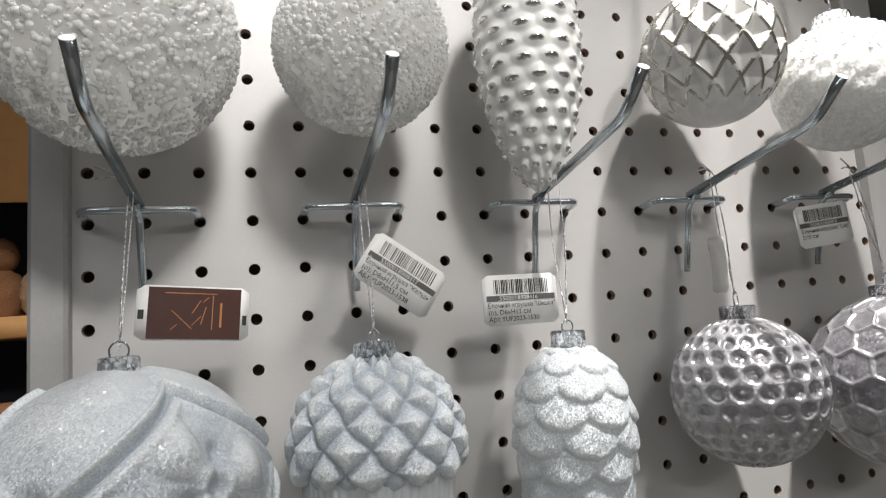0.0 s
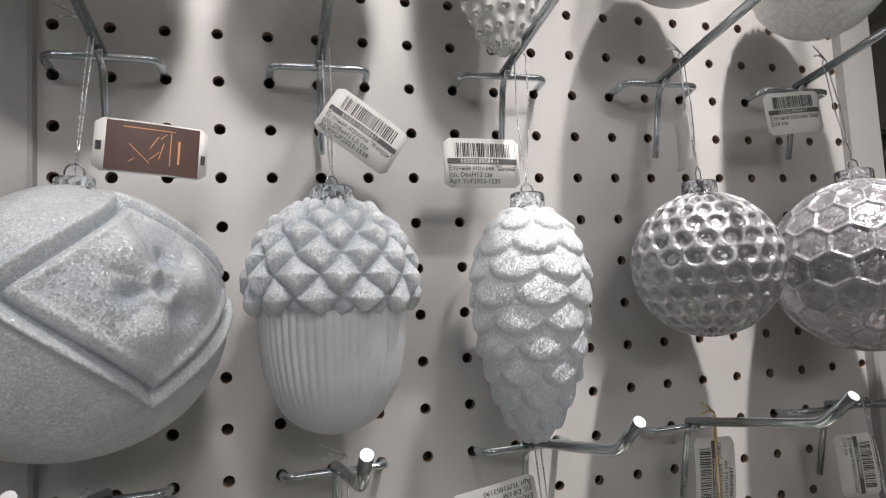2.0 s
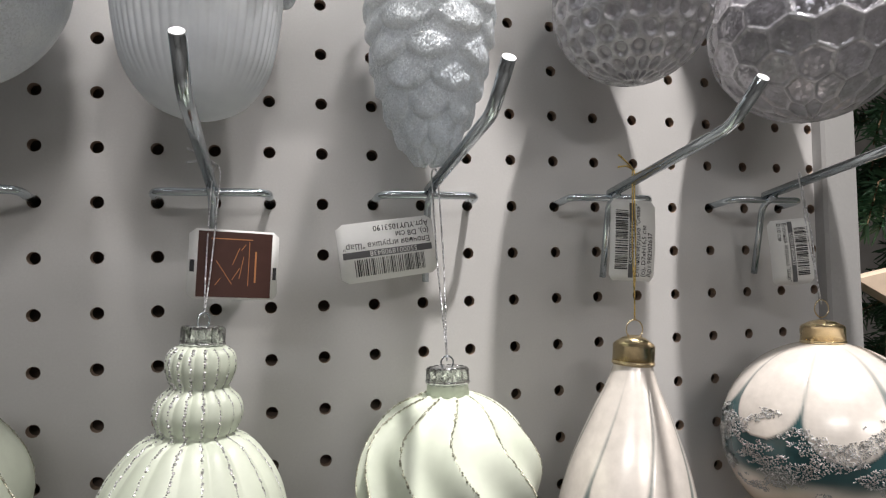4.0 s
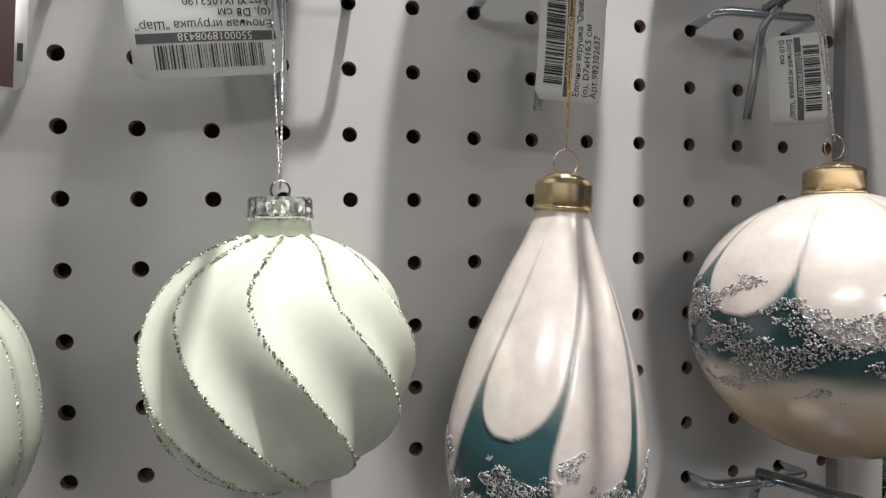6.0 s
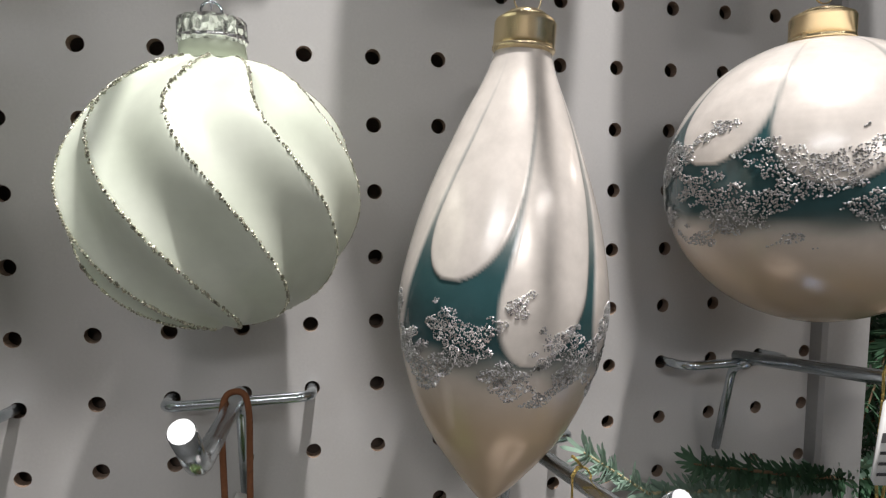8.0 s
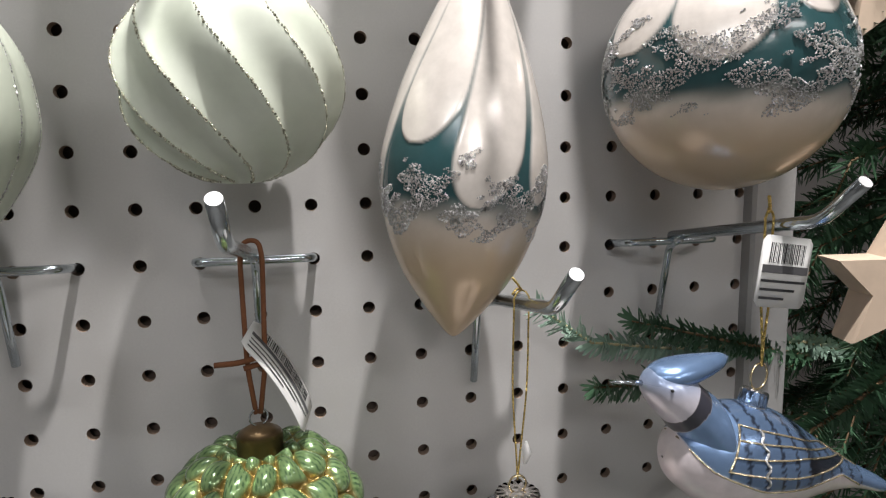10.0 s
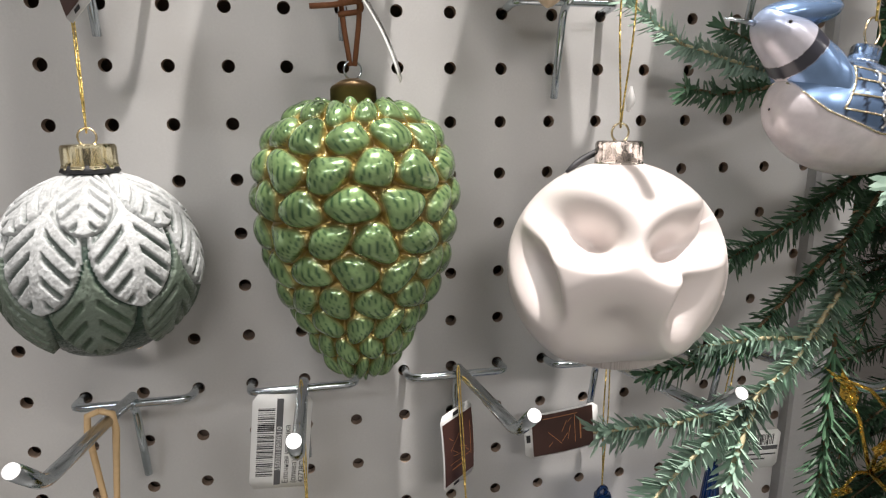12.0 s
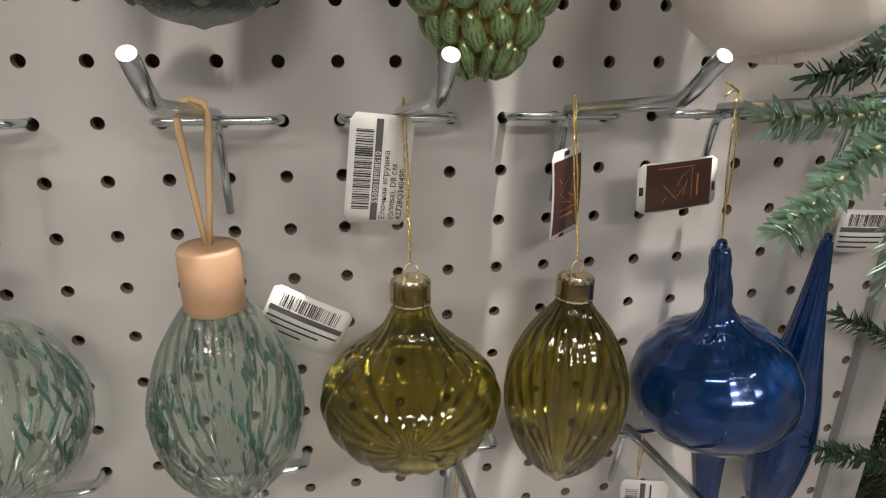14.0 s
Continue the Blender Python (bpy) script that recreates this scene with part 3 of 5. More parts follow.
PORCELAIN = plain("pale_pink_porcelain", (0.80, 0.72, 0.69), 0.3, 0, 0.02, 40, 0, coat=0.25)
BLUE_BIRD = painted("pearl_white_and_blue", (0.70, 0.64, 0.66), (0.23, 0.36, 0.60), base_rough=0.28, over_rough=0.27, over_metal=0.65, base_metal=0.15, coat=0.3, third=(0.02, 0.022, 0.035))
GLASS_GREEN = thin_glass("pale_green_glass", (0.93, 0.98, 0.94), (0.76, 0.91, 0.81), ior=1.5, ripple=0.004, haze=0.12)
GLASS_OLIVE = thin_glass("olive_glass", (0.70, 0.64, 0.26), (0.38, 0.36, 0.10), ior=1.75, ripple=0.0015, haze=0.02)
GLASS_BLUE = painted("cobalt_glass", (0.002, 0.034, 0.14), (0.004, 0.060, 0.24), base_rough=0.16, over_rough=0.12, base_metal=0.5, over_metal=0.6, coat=0.7, vary=0.25)


# ---- upper row: white ornaments ----
def beaded_ball(at, r, n, turn, seed):
    rnd = random.Random(seed)
    o = ornament("beaded_ball", at, "white ball ornament crusted with clear glass beads", turn)
    part("body", turned("body", ball(r), 96, 72), SUGAR_THIN, o)
    pts = on_ball(r + 0.0001, n, rnd)
    beads = part("bead_coating", pellets(pts, [rnd.choice((0.0007, 0.0008, 0.0010, 0.0013, 0.0017)) for _ in pts], "bead_coating"), BEAD, o, "clear glass bead coating")
    tagged(beads, kind="stuff")
    cap(o, r * 0.97, r * 0.97 + 0.009, 0.009, CAP_SILVER)
    thread(o, r + 0.01, row_z(-7) + stem_top(at[1]) - at[2], 0, 0, THREAD_SILVER)
    return o


def silver_cone(at):
    o = ornament("silver_cone", at, "white pearl cone ornament with silver scale tips")
    prof = spline([(0.006, 0.062), (0.016, 0.058), (0.0235, 0.04), (0.026, 0.015), (0.0245, -0.012), (0.019, -0.036), (0.011, -0.054), (0.004, -0.063), (0.0004, -0.066)])

    def raise_tips(u, s):
        d, e, dx, dy = lattice(u, s, 12, 17)
        return 0.0026 * np.clip(1 - d / 0.5, 0, 1) ** 1.2

    def tips(u, s):
        d, e, dx, dy = lattice(u, s, 12, 17)
        return sstep(0.24, 0.17, np.hypot(dx * 0.8, (dy - 0.06) * 1.5))
    part("body", turned("body", prof, 260, 220, raise_tips, tips), PEARL_SILVER, o)
    cap(o, 0.061, 0.070, 0.0075, CAP_SILVER)
    thread(o, 0.071, row_z(-7) + stem_top(at[1]) - at[2], 0 - at[0], 0, THREAD_SILVER)


def diamond_ball(at, r):
    o = ornament("diamond_ball", at, "white ball ornament quilted in diamonds with silver glitter lines", 10)

    def quilt(u, s):
        a, b = u * 14 / (2 * np.pi) + s * 5.0, u * 14 / (2 * np.pi) - s * 5.0
        fa, fb = np.abs(a - np.round(a)), np.abs(b - np.round(b))
        return np.minimum(fa, fb)

    part("body", turned("body", ball(r), 300, 220, lambda u, s: -0.0060 * np.clip(quilt(u, s) * 2, 0, 1) * sstep(0.95, 0.6, s), lambda u, s: sstep(0.10, 0.06, quilt(u, s)) * (fade_noise(u, s, 9) > -0.35) * sstep(0.88, 0.7, s)),
         painted("white_quilted_glitter", (0.80, 0.79, 0.77), (0.50, 0.48, 0.42), base_rough=0.35, over_rough=0.2, over_metal=0.9, coat=0.2, vary=0.06), o)
    cap(o, r * 0.97, r * 0.97 + 0.009, 0.009, CAP_SILVER)
    thread(o, r + 0.01, row_z(-7) + stem_top(at[1]) - at[2], 0, 0, THREAD_SILVER)


def sugared_ball(at, r):
    rnd = random.Random(5)
    o = ornament("sugared_ball", at, "white frosted ball ornament with sugared crown")
    part("body", turned("body", ball(r), 180, 140, lambda u, s: 0.0006 * fade_noise(u, s, 7) + 0.0008 * np.clip(fade_noise(u, s, 13, 2), 0, 1) * sstep(0.55, 0.35, s)), SUGAR, o)
    pts = [p for p in on_ball(r + 0.0006, 900, rnd, 0.2, 0.95) if fade_noise(np.array(math.atan2(p[1], p[0])), np.array(p[2] / r), 4) > 0.05]
    tagged(part("sugar", pellets(pts, [rnd.uniform(0.0007, 0.0014) for _ in pts], "sugar"), BEAD, o, "clear sugar grains"), kind="stuff")
    cap(o, r * 0.97, r * 0.97 + 0.008, 0.010, CAP_SILVER)
    thread(o, r + 0.01, row_z(-7) + stem_top(at[1]) - at[2], 0, 0, THREAD_SILVER)


beaded_ball((-0.2, -0.058, 1.6425), 0.0475, 5200, 0, 3)
beaded_ball((-0.0985, -0.055, 1.6445), 0.0390, 3800, 40, 4)
silver_cone((-0.0115, -0.047, 1.643))
diamond_ball((0.098, -0.05, 1.6515), 0.0385)
sugared_ball((0.190, -0.05, 1.638), 0.038)


# ---- second row: frosted and silvered ornaments ----
def carved_ball(at, r):
    o = ornament("carved_ball", at, "large frosted white ball ornament with folded star relief")

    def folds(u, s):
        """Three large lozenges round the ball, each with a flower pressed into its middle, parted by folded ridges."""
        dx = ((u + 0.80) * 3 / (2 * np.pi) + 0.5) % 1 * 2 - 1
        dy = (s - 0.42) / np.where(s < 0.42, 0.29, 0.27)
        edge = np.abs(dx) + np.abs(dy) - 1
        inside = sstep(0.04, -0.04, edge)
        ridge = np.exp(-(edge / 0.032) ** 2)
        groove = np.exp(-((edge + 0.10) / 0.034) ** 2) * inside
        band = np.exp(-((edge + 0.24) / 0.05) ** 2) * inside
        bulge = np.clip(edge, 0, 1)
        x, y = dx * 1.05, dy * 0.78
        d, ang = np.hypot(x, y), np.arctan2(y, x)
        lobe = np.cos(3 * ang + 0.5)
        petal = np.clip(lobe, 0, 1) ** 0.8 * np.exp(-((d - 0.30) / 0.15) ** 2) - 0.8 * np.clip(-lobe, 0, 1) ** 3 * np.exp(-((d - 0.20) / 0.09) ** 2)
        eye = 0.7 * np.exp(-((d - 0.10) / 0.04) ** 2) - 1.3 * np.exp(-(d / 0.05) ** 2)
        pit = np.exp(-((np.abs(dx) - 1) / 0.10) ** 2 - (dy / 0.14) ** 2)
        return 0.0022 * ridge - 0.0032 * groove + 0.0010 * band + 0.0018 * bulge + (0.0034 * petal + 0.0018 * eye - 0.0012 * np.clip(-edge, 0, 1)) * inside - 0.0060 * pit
    # Mask darkens grooves, pits and petal hollows, deepening their shade in the colour.
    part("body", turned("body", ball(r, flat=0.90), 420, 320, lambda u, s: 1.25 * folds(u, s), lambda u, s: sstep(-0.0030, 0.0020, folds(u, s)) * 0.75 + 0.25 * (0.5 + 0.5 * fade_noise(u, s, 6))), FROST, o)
    cap(o, r * 0.885, r * 0.885 + 0.0065, 0.0072, CAP_SILVER)
    ring(o, r * 0.9 + 0.005, 0.0035, STEEL)
    thread(o, r * 0.9 + 0.008, row_z(1) + stem_top(-0.03) - at[2], 0.0, 0.028, THREAD_SILVER, tail=0.014)
    brand_tag(o, (0.0257, 0.013, 0.0703), w=0.044, spin=-5, yaw=8)
    return o


def acorn(at):
    o = ornament("acorn_ornament", at, "frosted white acorn ornament with knobbly cup")
    nut = spline([(0.026, 0.010), (0.0315, 0.006), (0.0318, -0.004), (0.0300, -0.018), (0.0265, -0.031), (0.019, -0.042), (0.009, -0.0475), (0.0004, -0.049)])
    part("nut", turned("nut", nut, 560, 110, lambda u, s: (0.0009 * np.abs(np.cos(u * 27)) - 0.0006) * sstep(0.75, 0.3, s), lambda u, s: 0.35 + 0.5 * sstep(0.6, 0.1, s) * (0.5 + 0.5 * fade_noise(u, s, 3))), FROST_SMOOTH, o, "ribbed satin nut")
    cup = spline([(0.008, 0.0505), (0.018, 0.0475), (0.0285, 0.038), (0.0345, 0.026), (0.0365, 0.014), (0.0345, 0.0065), (0.029, 0.0045)])

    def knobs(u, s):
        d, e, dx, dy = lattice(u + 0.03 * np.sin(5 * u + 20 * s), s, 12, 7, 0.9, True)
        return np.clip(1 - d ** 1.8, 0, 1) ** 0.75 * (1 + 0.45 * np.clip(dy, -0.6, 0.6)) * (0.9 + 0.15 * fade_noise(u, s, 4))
    # Knobs are paler; the shade in the gaps between them is in the colour.
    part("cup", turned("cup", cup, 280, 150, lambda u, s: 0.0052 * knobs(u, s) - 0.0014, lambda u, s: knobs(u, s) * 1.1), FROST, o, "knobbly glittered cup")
    cap(o, 0.0510, 0.0590, 0.0094, CAP_SILVER)
    ring(o, 0.0585, 0.003, STEEL, turn=0.5)
    thread(o, 0.061, row_z(1) + stem_top(-0.03) - at[2], 0.0, 0.022, THREAD_SILVER, gap=0.0018, tail=0.004)
    price_tag(o, (0.016, 0.012, 0.089), spin=-33, yaw=6, number="5500018908417", lines=("Елочная игрушка \"Желудь\"", "(о), D8xH11,5 см", "Арт.YUF2023-1538"), seed=2)
    return o


def pine_cone(at):
    o = ornament("cone_ornament", at, "frosted white pine cone ornament with overlapping scales")
    prof = spline([(0.007, 0.055), (0.014, 0.052), (0.0225, 0.041), (0.0268, 0.025), (0.0268, 0.008), (0.0235, -0.014), (0.018, -0.033), (0.011, -0.047), (0.005, -0.054), (0.0004, -0.0555)])
    # Upper scales are paler; crevice shade between scales is put into the colour.
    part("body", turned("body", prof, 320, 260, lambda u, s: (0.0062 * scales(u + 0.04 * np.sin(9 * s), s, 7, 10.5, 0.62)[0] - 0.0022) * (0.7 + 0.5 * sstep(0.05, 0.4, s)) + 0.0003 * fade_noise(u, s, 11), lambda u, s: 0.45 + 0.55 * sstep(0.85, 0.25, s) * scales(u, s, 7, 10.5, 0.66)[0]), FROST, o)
    cap(o, 0.054, 0.0635, 0.0082, CAP_SILVER)
    ring(o, 0.063, 0.003, STEEL)
    thread(o, 0.067, row_z(1) + stem_top(-0.03) - at[2], -at[0], 0.016, THREAD_SILVER, gap=0.0035)
    price_tag(o, (-0.0199, 0.008, 0.080), spin=2, yaw=3, number="5500018908416", lines=("Елочная игрушка \"Шишка\"", "(о), D6xH12 см", "Арт.YUF2023-1530"), seed=3)
    return o


def dimpled_ball(at, r, n, rows, name, label, deep, edge, turn, round_cells=False):
    o = ornament(name, at, label, turn)

    def rim(u, s):
        d, e, dx, dy = lattice(u, s, n, rows)
        return sstep(0.27, 0.43, d) if round_cells else sstep(edge, edge * 0.25, e - d)
    part("body", turned("body", ball(r), 360, 260, lambda u, s: deep * (rim(u, s) - 1), lambda u, s: rim(u, s) * 0.85 + 0.3 * sstep(0.35, 0.05, s)), MERCURY, o)
    return o


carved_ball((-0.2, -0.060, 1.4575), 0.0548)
acorn((-0.1015, -0.05, 1.4515)).rotation_euler = (0, radians(1.5), 0)
pine_cone((-0.0055, -0.045, 1.4445)).rotation_euler = (0, radians(2), 0)
golf = dimpled_ball((0.0965, -0.047, 1.4690), 0.0386, 20, 13, "honeycomb_ball", "silver mercury glass ball ornament with small honeycomb dimples", 0.0022, 0.26, 0, True)
cap(golf, 0.0365, 0.0445, 0.0088, CAP_SILVER)
ring(golf, 0.0445, 0.0042, STEEL, turn=0.6)
thread(golf, 0.050, row_z(1) + stem_top(-0.038) - golf.location.z, 0.0035, 0.01, THREAD_SILVER, gap=0.0018, tail=0.012)
price_tag(golf, (-0.004, 0.004, 0.0675), spin=-88, yaw=68, w=0.03, bars_only=True, seed=4)
hexes = dimpled_ball((0.1985, -0.052, 1.4645), 0.0490, 15, 10, "hexagon_ball", "large silver mercury glass ball ornament with hexagon relief", 0.0012, 0.17, 11)
cap(hexes, 0.0475, 0.0545, 0.0095, CAP_SILVER)
ring(hexes, 0.0545, 0.0035, STEEL)
thread(hexes, 0.058, row_z(1) + stem_top(-0.04) - hexes.location.z, 0.001, 0.012, THREAD_SILVER, gap=0.002, tail=0.012)
price_tag(hexes, (-0.0211, 0.016, 0.0931), spin=6, yaw=0, lines=("Елочная игрушка \"Шар\"", "D10 см"), number="5500018908419", seed=5)


# ---- third row: mint and pearl ornaments ----
def glitter_lines(name, prof, count, twist, s0, s1, lift, r, seed):
    """Rows of small silver grains along the ridges of a turned body."""
    rnd = random.Random(seed)
    pr = np.array(prof)
    seg = np.concatenate([[0], np.cumsum(np.hypot(*np.diff(pr, axis=0).T))])
    pts, sizes = [], []
    for k in range(count):
        for q in np.linspace(s0, s1, int(seg[-1] * (s1 - s0) / (r * 1.5))):
            rad, z = np.interp(q * seg[-1], seg, pr[:, 0]) + lift, np.interp(q * seg[-1], seg, pr[:, 1])
            a = 2 * math.pi * k / count + twist(q) + rnd.uniform(-1, 1) * r * 0.6 / max(rad, 0.004)
            pts.append((rad * math.cos(a), rad * math.sin(a), z))
            sizes.append(r * rnd.uniform(0.6, 1.25))
    return pellets(pts, sizes, name)


def swirl_ball(at, r, turn, count=10, twist=2.0, tag=True):
    o = ornament("swirl_ball", at, "matt mint green ball ornament with swirling silver glitter lines", turn)

    def way(s):
        return twist * (s - 0.5) + 0.16 * np.log(1 + np.exp((0.28 - s) / 0.04))

    def blade(u, s):
        a = ((u - way(s)) * count / (2 * np.pi)) % 1
        scoop = np.sin(np.pi * a ** 0.7) ** 1.3
        return (0.0010 - 0.0035 * scoop) * np.sin(np.pi * np.clip(s, 0, 1)) ** 0.7
    prof = ball(r, flat=0.975)
    part("body", turned("body", prof, 400, 160, blade, lambda u, s: 0.5 + 0.5 * fade_noise(u, s, 2)), MINT, o)
    tagged(part("glitter_line", glitter_lines("glitter_line", prof, count, way, 0.06, 0.93, 0.0009, 0.00054, 7), GLITTER_PALE, o, "pale gold glitter lines"), kind="stuff")
    part("neck", Mesh().lathe([(0.0095, r * 0.94), (0.0088, r + 0.003), (0.0085, r + 0.005)], 32), MINT, o)
    cap(o, r + 0.003, r + 0.0092, 0.0092, CAP_SILVER)
    ring(o, r + 0.009, 0.0028, STEEL)
    thread(o, r + 0.012, row_z(9) + stem_top(-0.032) - at[2], 0.0, 0.015, THREAD_SILVER, gap=0.0016)
    return o


def fluted_drop(at):
    o = ornament("fluted_drop", at, "matt mint green drop ornament with stacked fluted neck", 5)
    prof = spline([(0.0075, 0.069), (0.0118, 0.066), (0.0130, 0.0605), (0.0115, 0.055), (0.0105, 0.0525), (0.0150, 0.048), (0.0165, 0.0425), (0.0150, 0.037), (0.0135, 0.0345), (0.022, 0.030), (0.0325, 0.015), (0.0372, -0.005), (0.0360, -0.02), (0.0290, -0.036), (0.0180, -0.053), (0.0070, -0.067), (0.0005, -0.073)], 160)
    part("body", turned("body", prof, 320, 220, lambda u, s: 0.0011 * (np.abs(np.cos(u * 8)) - 0.6), lambda u, s: 0.5 + 0.5 * fade_noise(u, s, 2)), MINT, o)
    tagged(part("glitter_line", glitter_lines("glitter_line", prof, 16, lambda s: 0.098, 0.02, 0.9, -0.0002, 0.0007, 8), SILVER, o, "silver glitter lines"), kind="stuff")
    cap(o, 0.069, 0.076, 0.0082, CAP_SILVER)
    ring(o, 0.0755, 0.0032, STEEL, turn=0.9)
    thread(o, 0.080, row_z(9) + stem_top(-0.03) - at[2], 0.0, 0.018, THREAD_SILVER, gap=0.0015, tail=0.012)
    brand_tag(o, (0.0095, 0.011, 0.101), w=0.036, h=0.029, spin=0, yaw=4)
    return o


def bead_crust(name, prof, lo, hi, n, r, seed, keep):
    rnd = random.Random(seed)
    pr = np.array(prof)
    seg = np.concatenate([[0], np.cumsum(np.hypot(*np.diff(pr, axis=0).T))])
    pts, sizes = [], []
    while len(pts) < n:
        u, s = rnd.uniform(0, 2 * math.pi), rnd.uniform(lo, hi)
        if rnd.random() > keep(u, s):
            continue
        rad, z = np.interp(s * seg[-1], seg, pr[:, 0]) + r * 0.4, np.interp(s * seg[-1], seg, pr[:, 1])
        pts.append((rad * math.cos(u), rad * math.sin(u), z))
        sizes.append(r * rnd.uniform(0.8, 1.2))
    return pellets(pts, sizes, name)


def petal_edge(u, n, lo, hi, seed):
    """How far down each poured petal of pearl reaches, and how near its side is."""
    a = u * n / (2 * np.pi)
    k = np.floor(a)
    f = a - k - 0.5
    length = lo + (hi - lo) * (0.5 + 0.5 * np.sin(k * 2.4 + seed))
    width = 0.445 + 0.04 * np.sin(k * 1.7 + seed)
    return length, np.abs(f), width


def pearl_body(o, prof, n, lo, hi, fade, seed, twist=0.0):
    def masks(u, s):
        u2 = (u + twist * s) % (2 * np.pi)
        length, f, width = petal_edge(u2, n, lo, hi, seed)
        # rounded lower end of the petal
        wide = width * np.sqrt(np.clip(1 - (np.clip(s - (length - 0.14), 0, None) / 0.14) ** 2, 0, 1))
        out = np.where(s > length, 1.0, sstep(-0.02, 0.035, f - wide)) * sstep(0.0, 0.25, s)
        thin = 0.55 + 0.45 * sstep(lo - 0.18, lo, s)
        return out * thin * sstep(fade + 0.06, fade - 0.02, s + 0.02 * fade_noise(u, s, 6))
    part("body", turned("body", prof, 360, 260, lambda u, s: -0.0005 * masks(u, s), masks, lambda u, s: sstep(fade - 0.03, fade + 0.16, s)), PEARL, o)


def crust_keep(lo, hi, seed):
    def keep(u, s):
        v = float(fade_noise(np.array(u), np.array(s), 5, seed)) + 0.5 * float(fade_noise(np.array(u), np.array(s), 16, seed + 1))
        mid = 1 - abs((s - (lo + hi) / 2) / ((hi - lo) / 2)) ** 2
        return 1.0 if v + mid * 0.75 > 0.55 else 0.0
    return keep


def pearl_drop(at):
    o = ornament("pearl_drop", at, "champagne pearl drop ornament with teal band and silver bead crust", 20)
    prof = spline([(0.0085, 0.072), (0.0115, 0.062), (0.0190, 0.045), (0.0270, 0.024), (0.0325, 0.003), (0.0340, -0.012), (0.0315, -0.030), (0.0240, -0.050), (0.0130, -0.066), (0.0040, -0.0765), (0.0005, -0.079)], 120)
    pearl_body(o, prof, 7, 0.46, 0.66, 0.60, 1.0, 1.1)
    tagged(part("bead_crust", bead_crust("bead_crust", prof, 0.46, 0.68, 14000, 0.00031, 3, crust_keep(0.50, 0.69, 0.4)), SILVER, o, "silver bead crust"), kind="stuff")
    cap(o, 0.0705, 0.080, 0.0098, CAP_GOLD, False, 0.004, "polished gold cap")
    ring(o, 0.083, 0.0045, CAP_GOLD, 0.0003)
    thread(o, 0.091, row_z(9) + stem_top(-0.04) - at[2], 0.0, 0.006, THREAD_GOLD, gap=0.0008, tail=0.011)
    price_tag(o, (0.0037, 0.010, 0.1307), w=0.041, h=0.026, spin=91, yaw=2, lines=("Елочная игрушка \"Олива\"", "(о), D7xH16,5 см", "Арт.982302637"), number="5500018908440", seed=6)
    return o


def pearl_ball(at, r):
    o = ornament("pearl_ball", at, "champagne pearl ball ornament with teal band and silver bead crust", 215)
    prof = ball(r, flat=0.99)
    pearl_body(o, prof, 8, 0.38, 0.50, 0.56, 2.2, 0.2)
    tagged(part("bead_crust", bead_crust("bead_crust", prof, 0.35, 0.63, 14000, 0.00037, 9, crust_keep(0.35, 0.64, 1.4)), SILVER, o, "silver bead crust"), kind="stuff")
    cap(o, r * 0.975, r * 0.975 + 0.0085, 0.0102, CAP_GOLD, False, 0.003, "polished gold cap")
    ring(o, r + 0.012, 0.0045, CAP_GOLD, 0.0003)
    thread(o, r + 0.018, row_z(9) + stem_top(-0.04) - at[2], 0.002, 0.012, THREAD_SILVER, gap=0.001)
    price_tag(o, (0.0042, 0.022, 0.0947), w=0.036, h=0.022, spin=-86, yaw=-20, lines=("Елочная игрушка \"Шар\"", "D10 см"), number="5500018908437", seed=7)


swirl_ball((-0.203, -0.052, 1.2600), 0.043, 30, 9, 1.2)
fluted_drop((-0.1055, -0.047, 1.2450)).rotation_euler = (0, radians(3.5), 0)
mint = swirl_ball((-0.001, -0.047, 1.2500), 0.0395, 27, 10, 2.3)
price_tag(mint, (-0.0218, 0.018, 0.1015), w=0.046, h=0.027, spin=187, yaw=4, lines=("Елочная игрушка \"Шар\"", "(о), D8 см", "Арт.YUY1053190"), number="5500018908438", seed=8)
pearl_drop((0.0870, -0.045, 1.2245)).rotation_euler = (0, radians(4.5), 0)
pearl_ball((0.1965, -0.055, 1.2530), 0.0490)


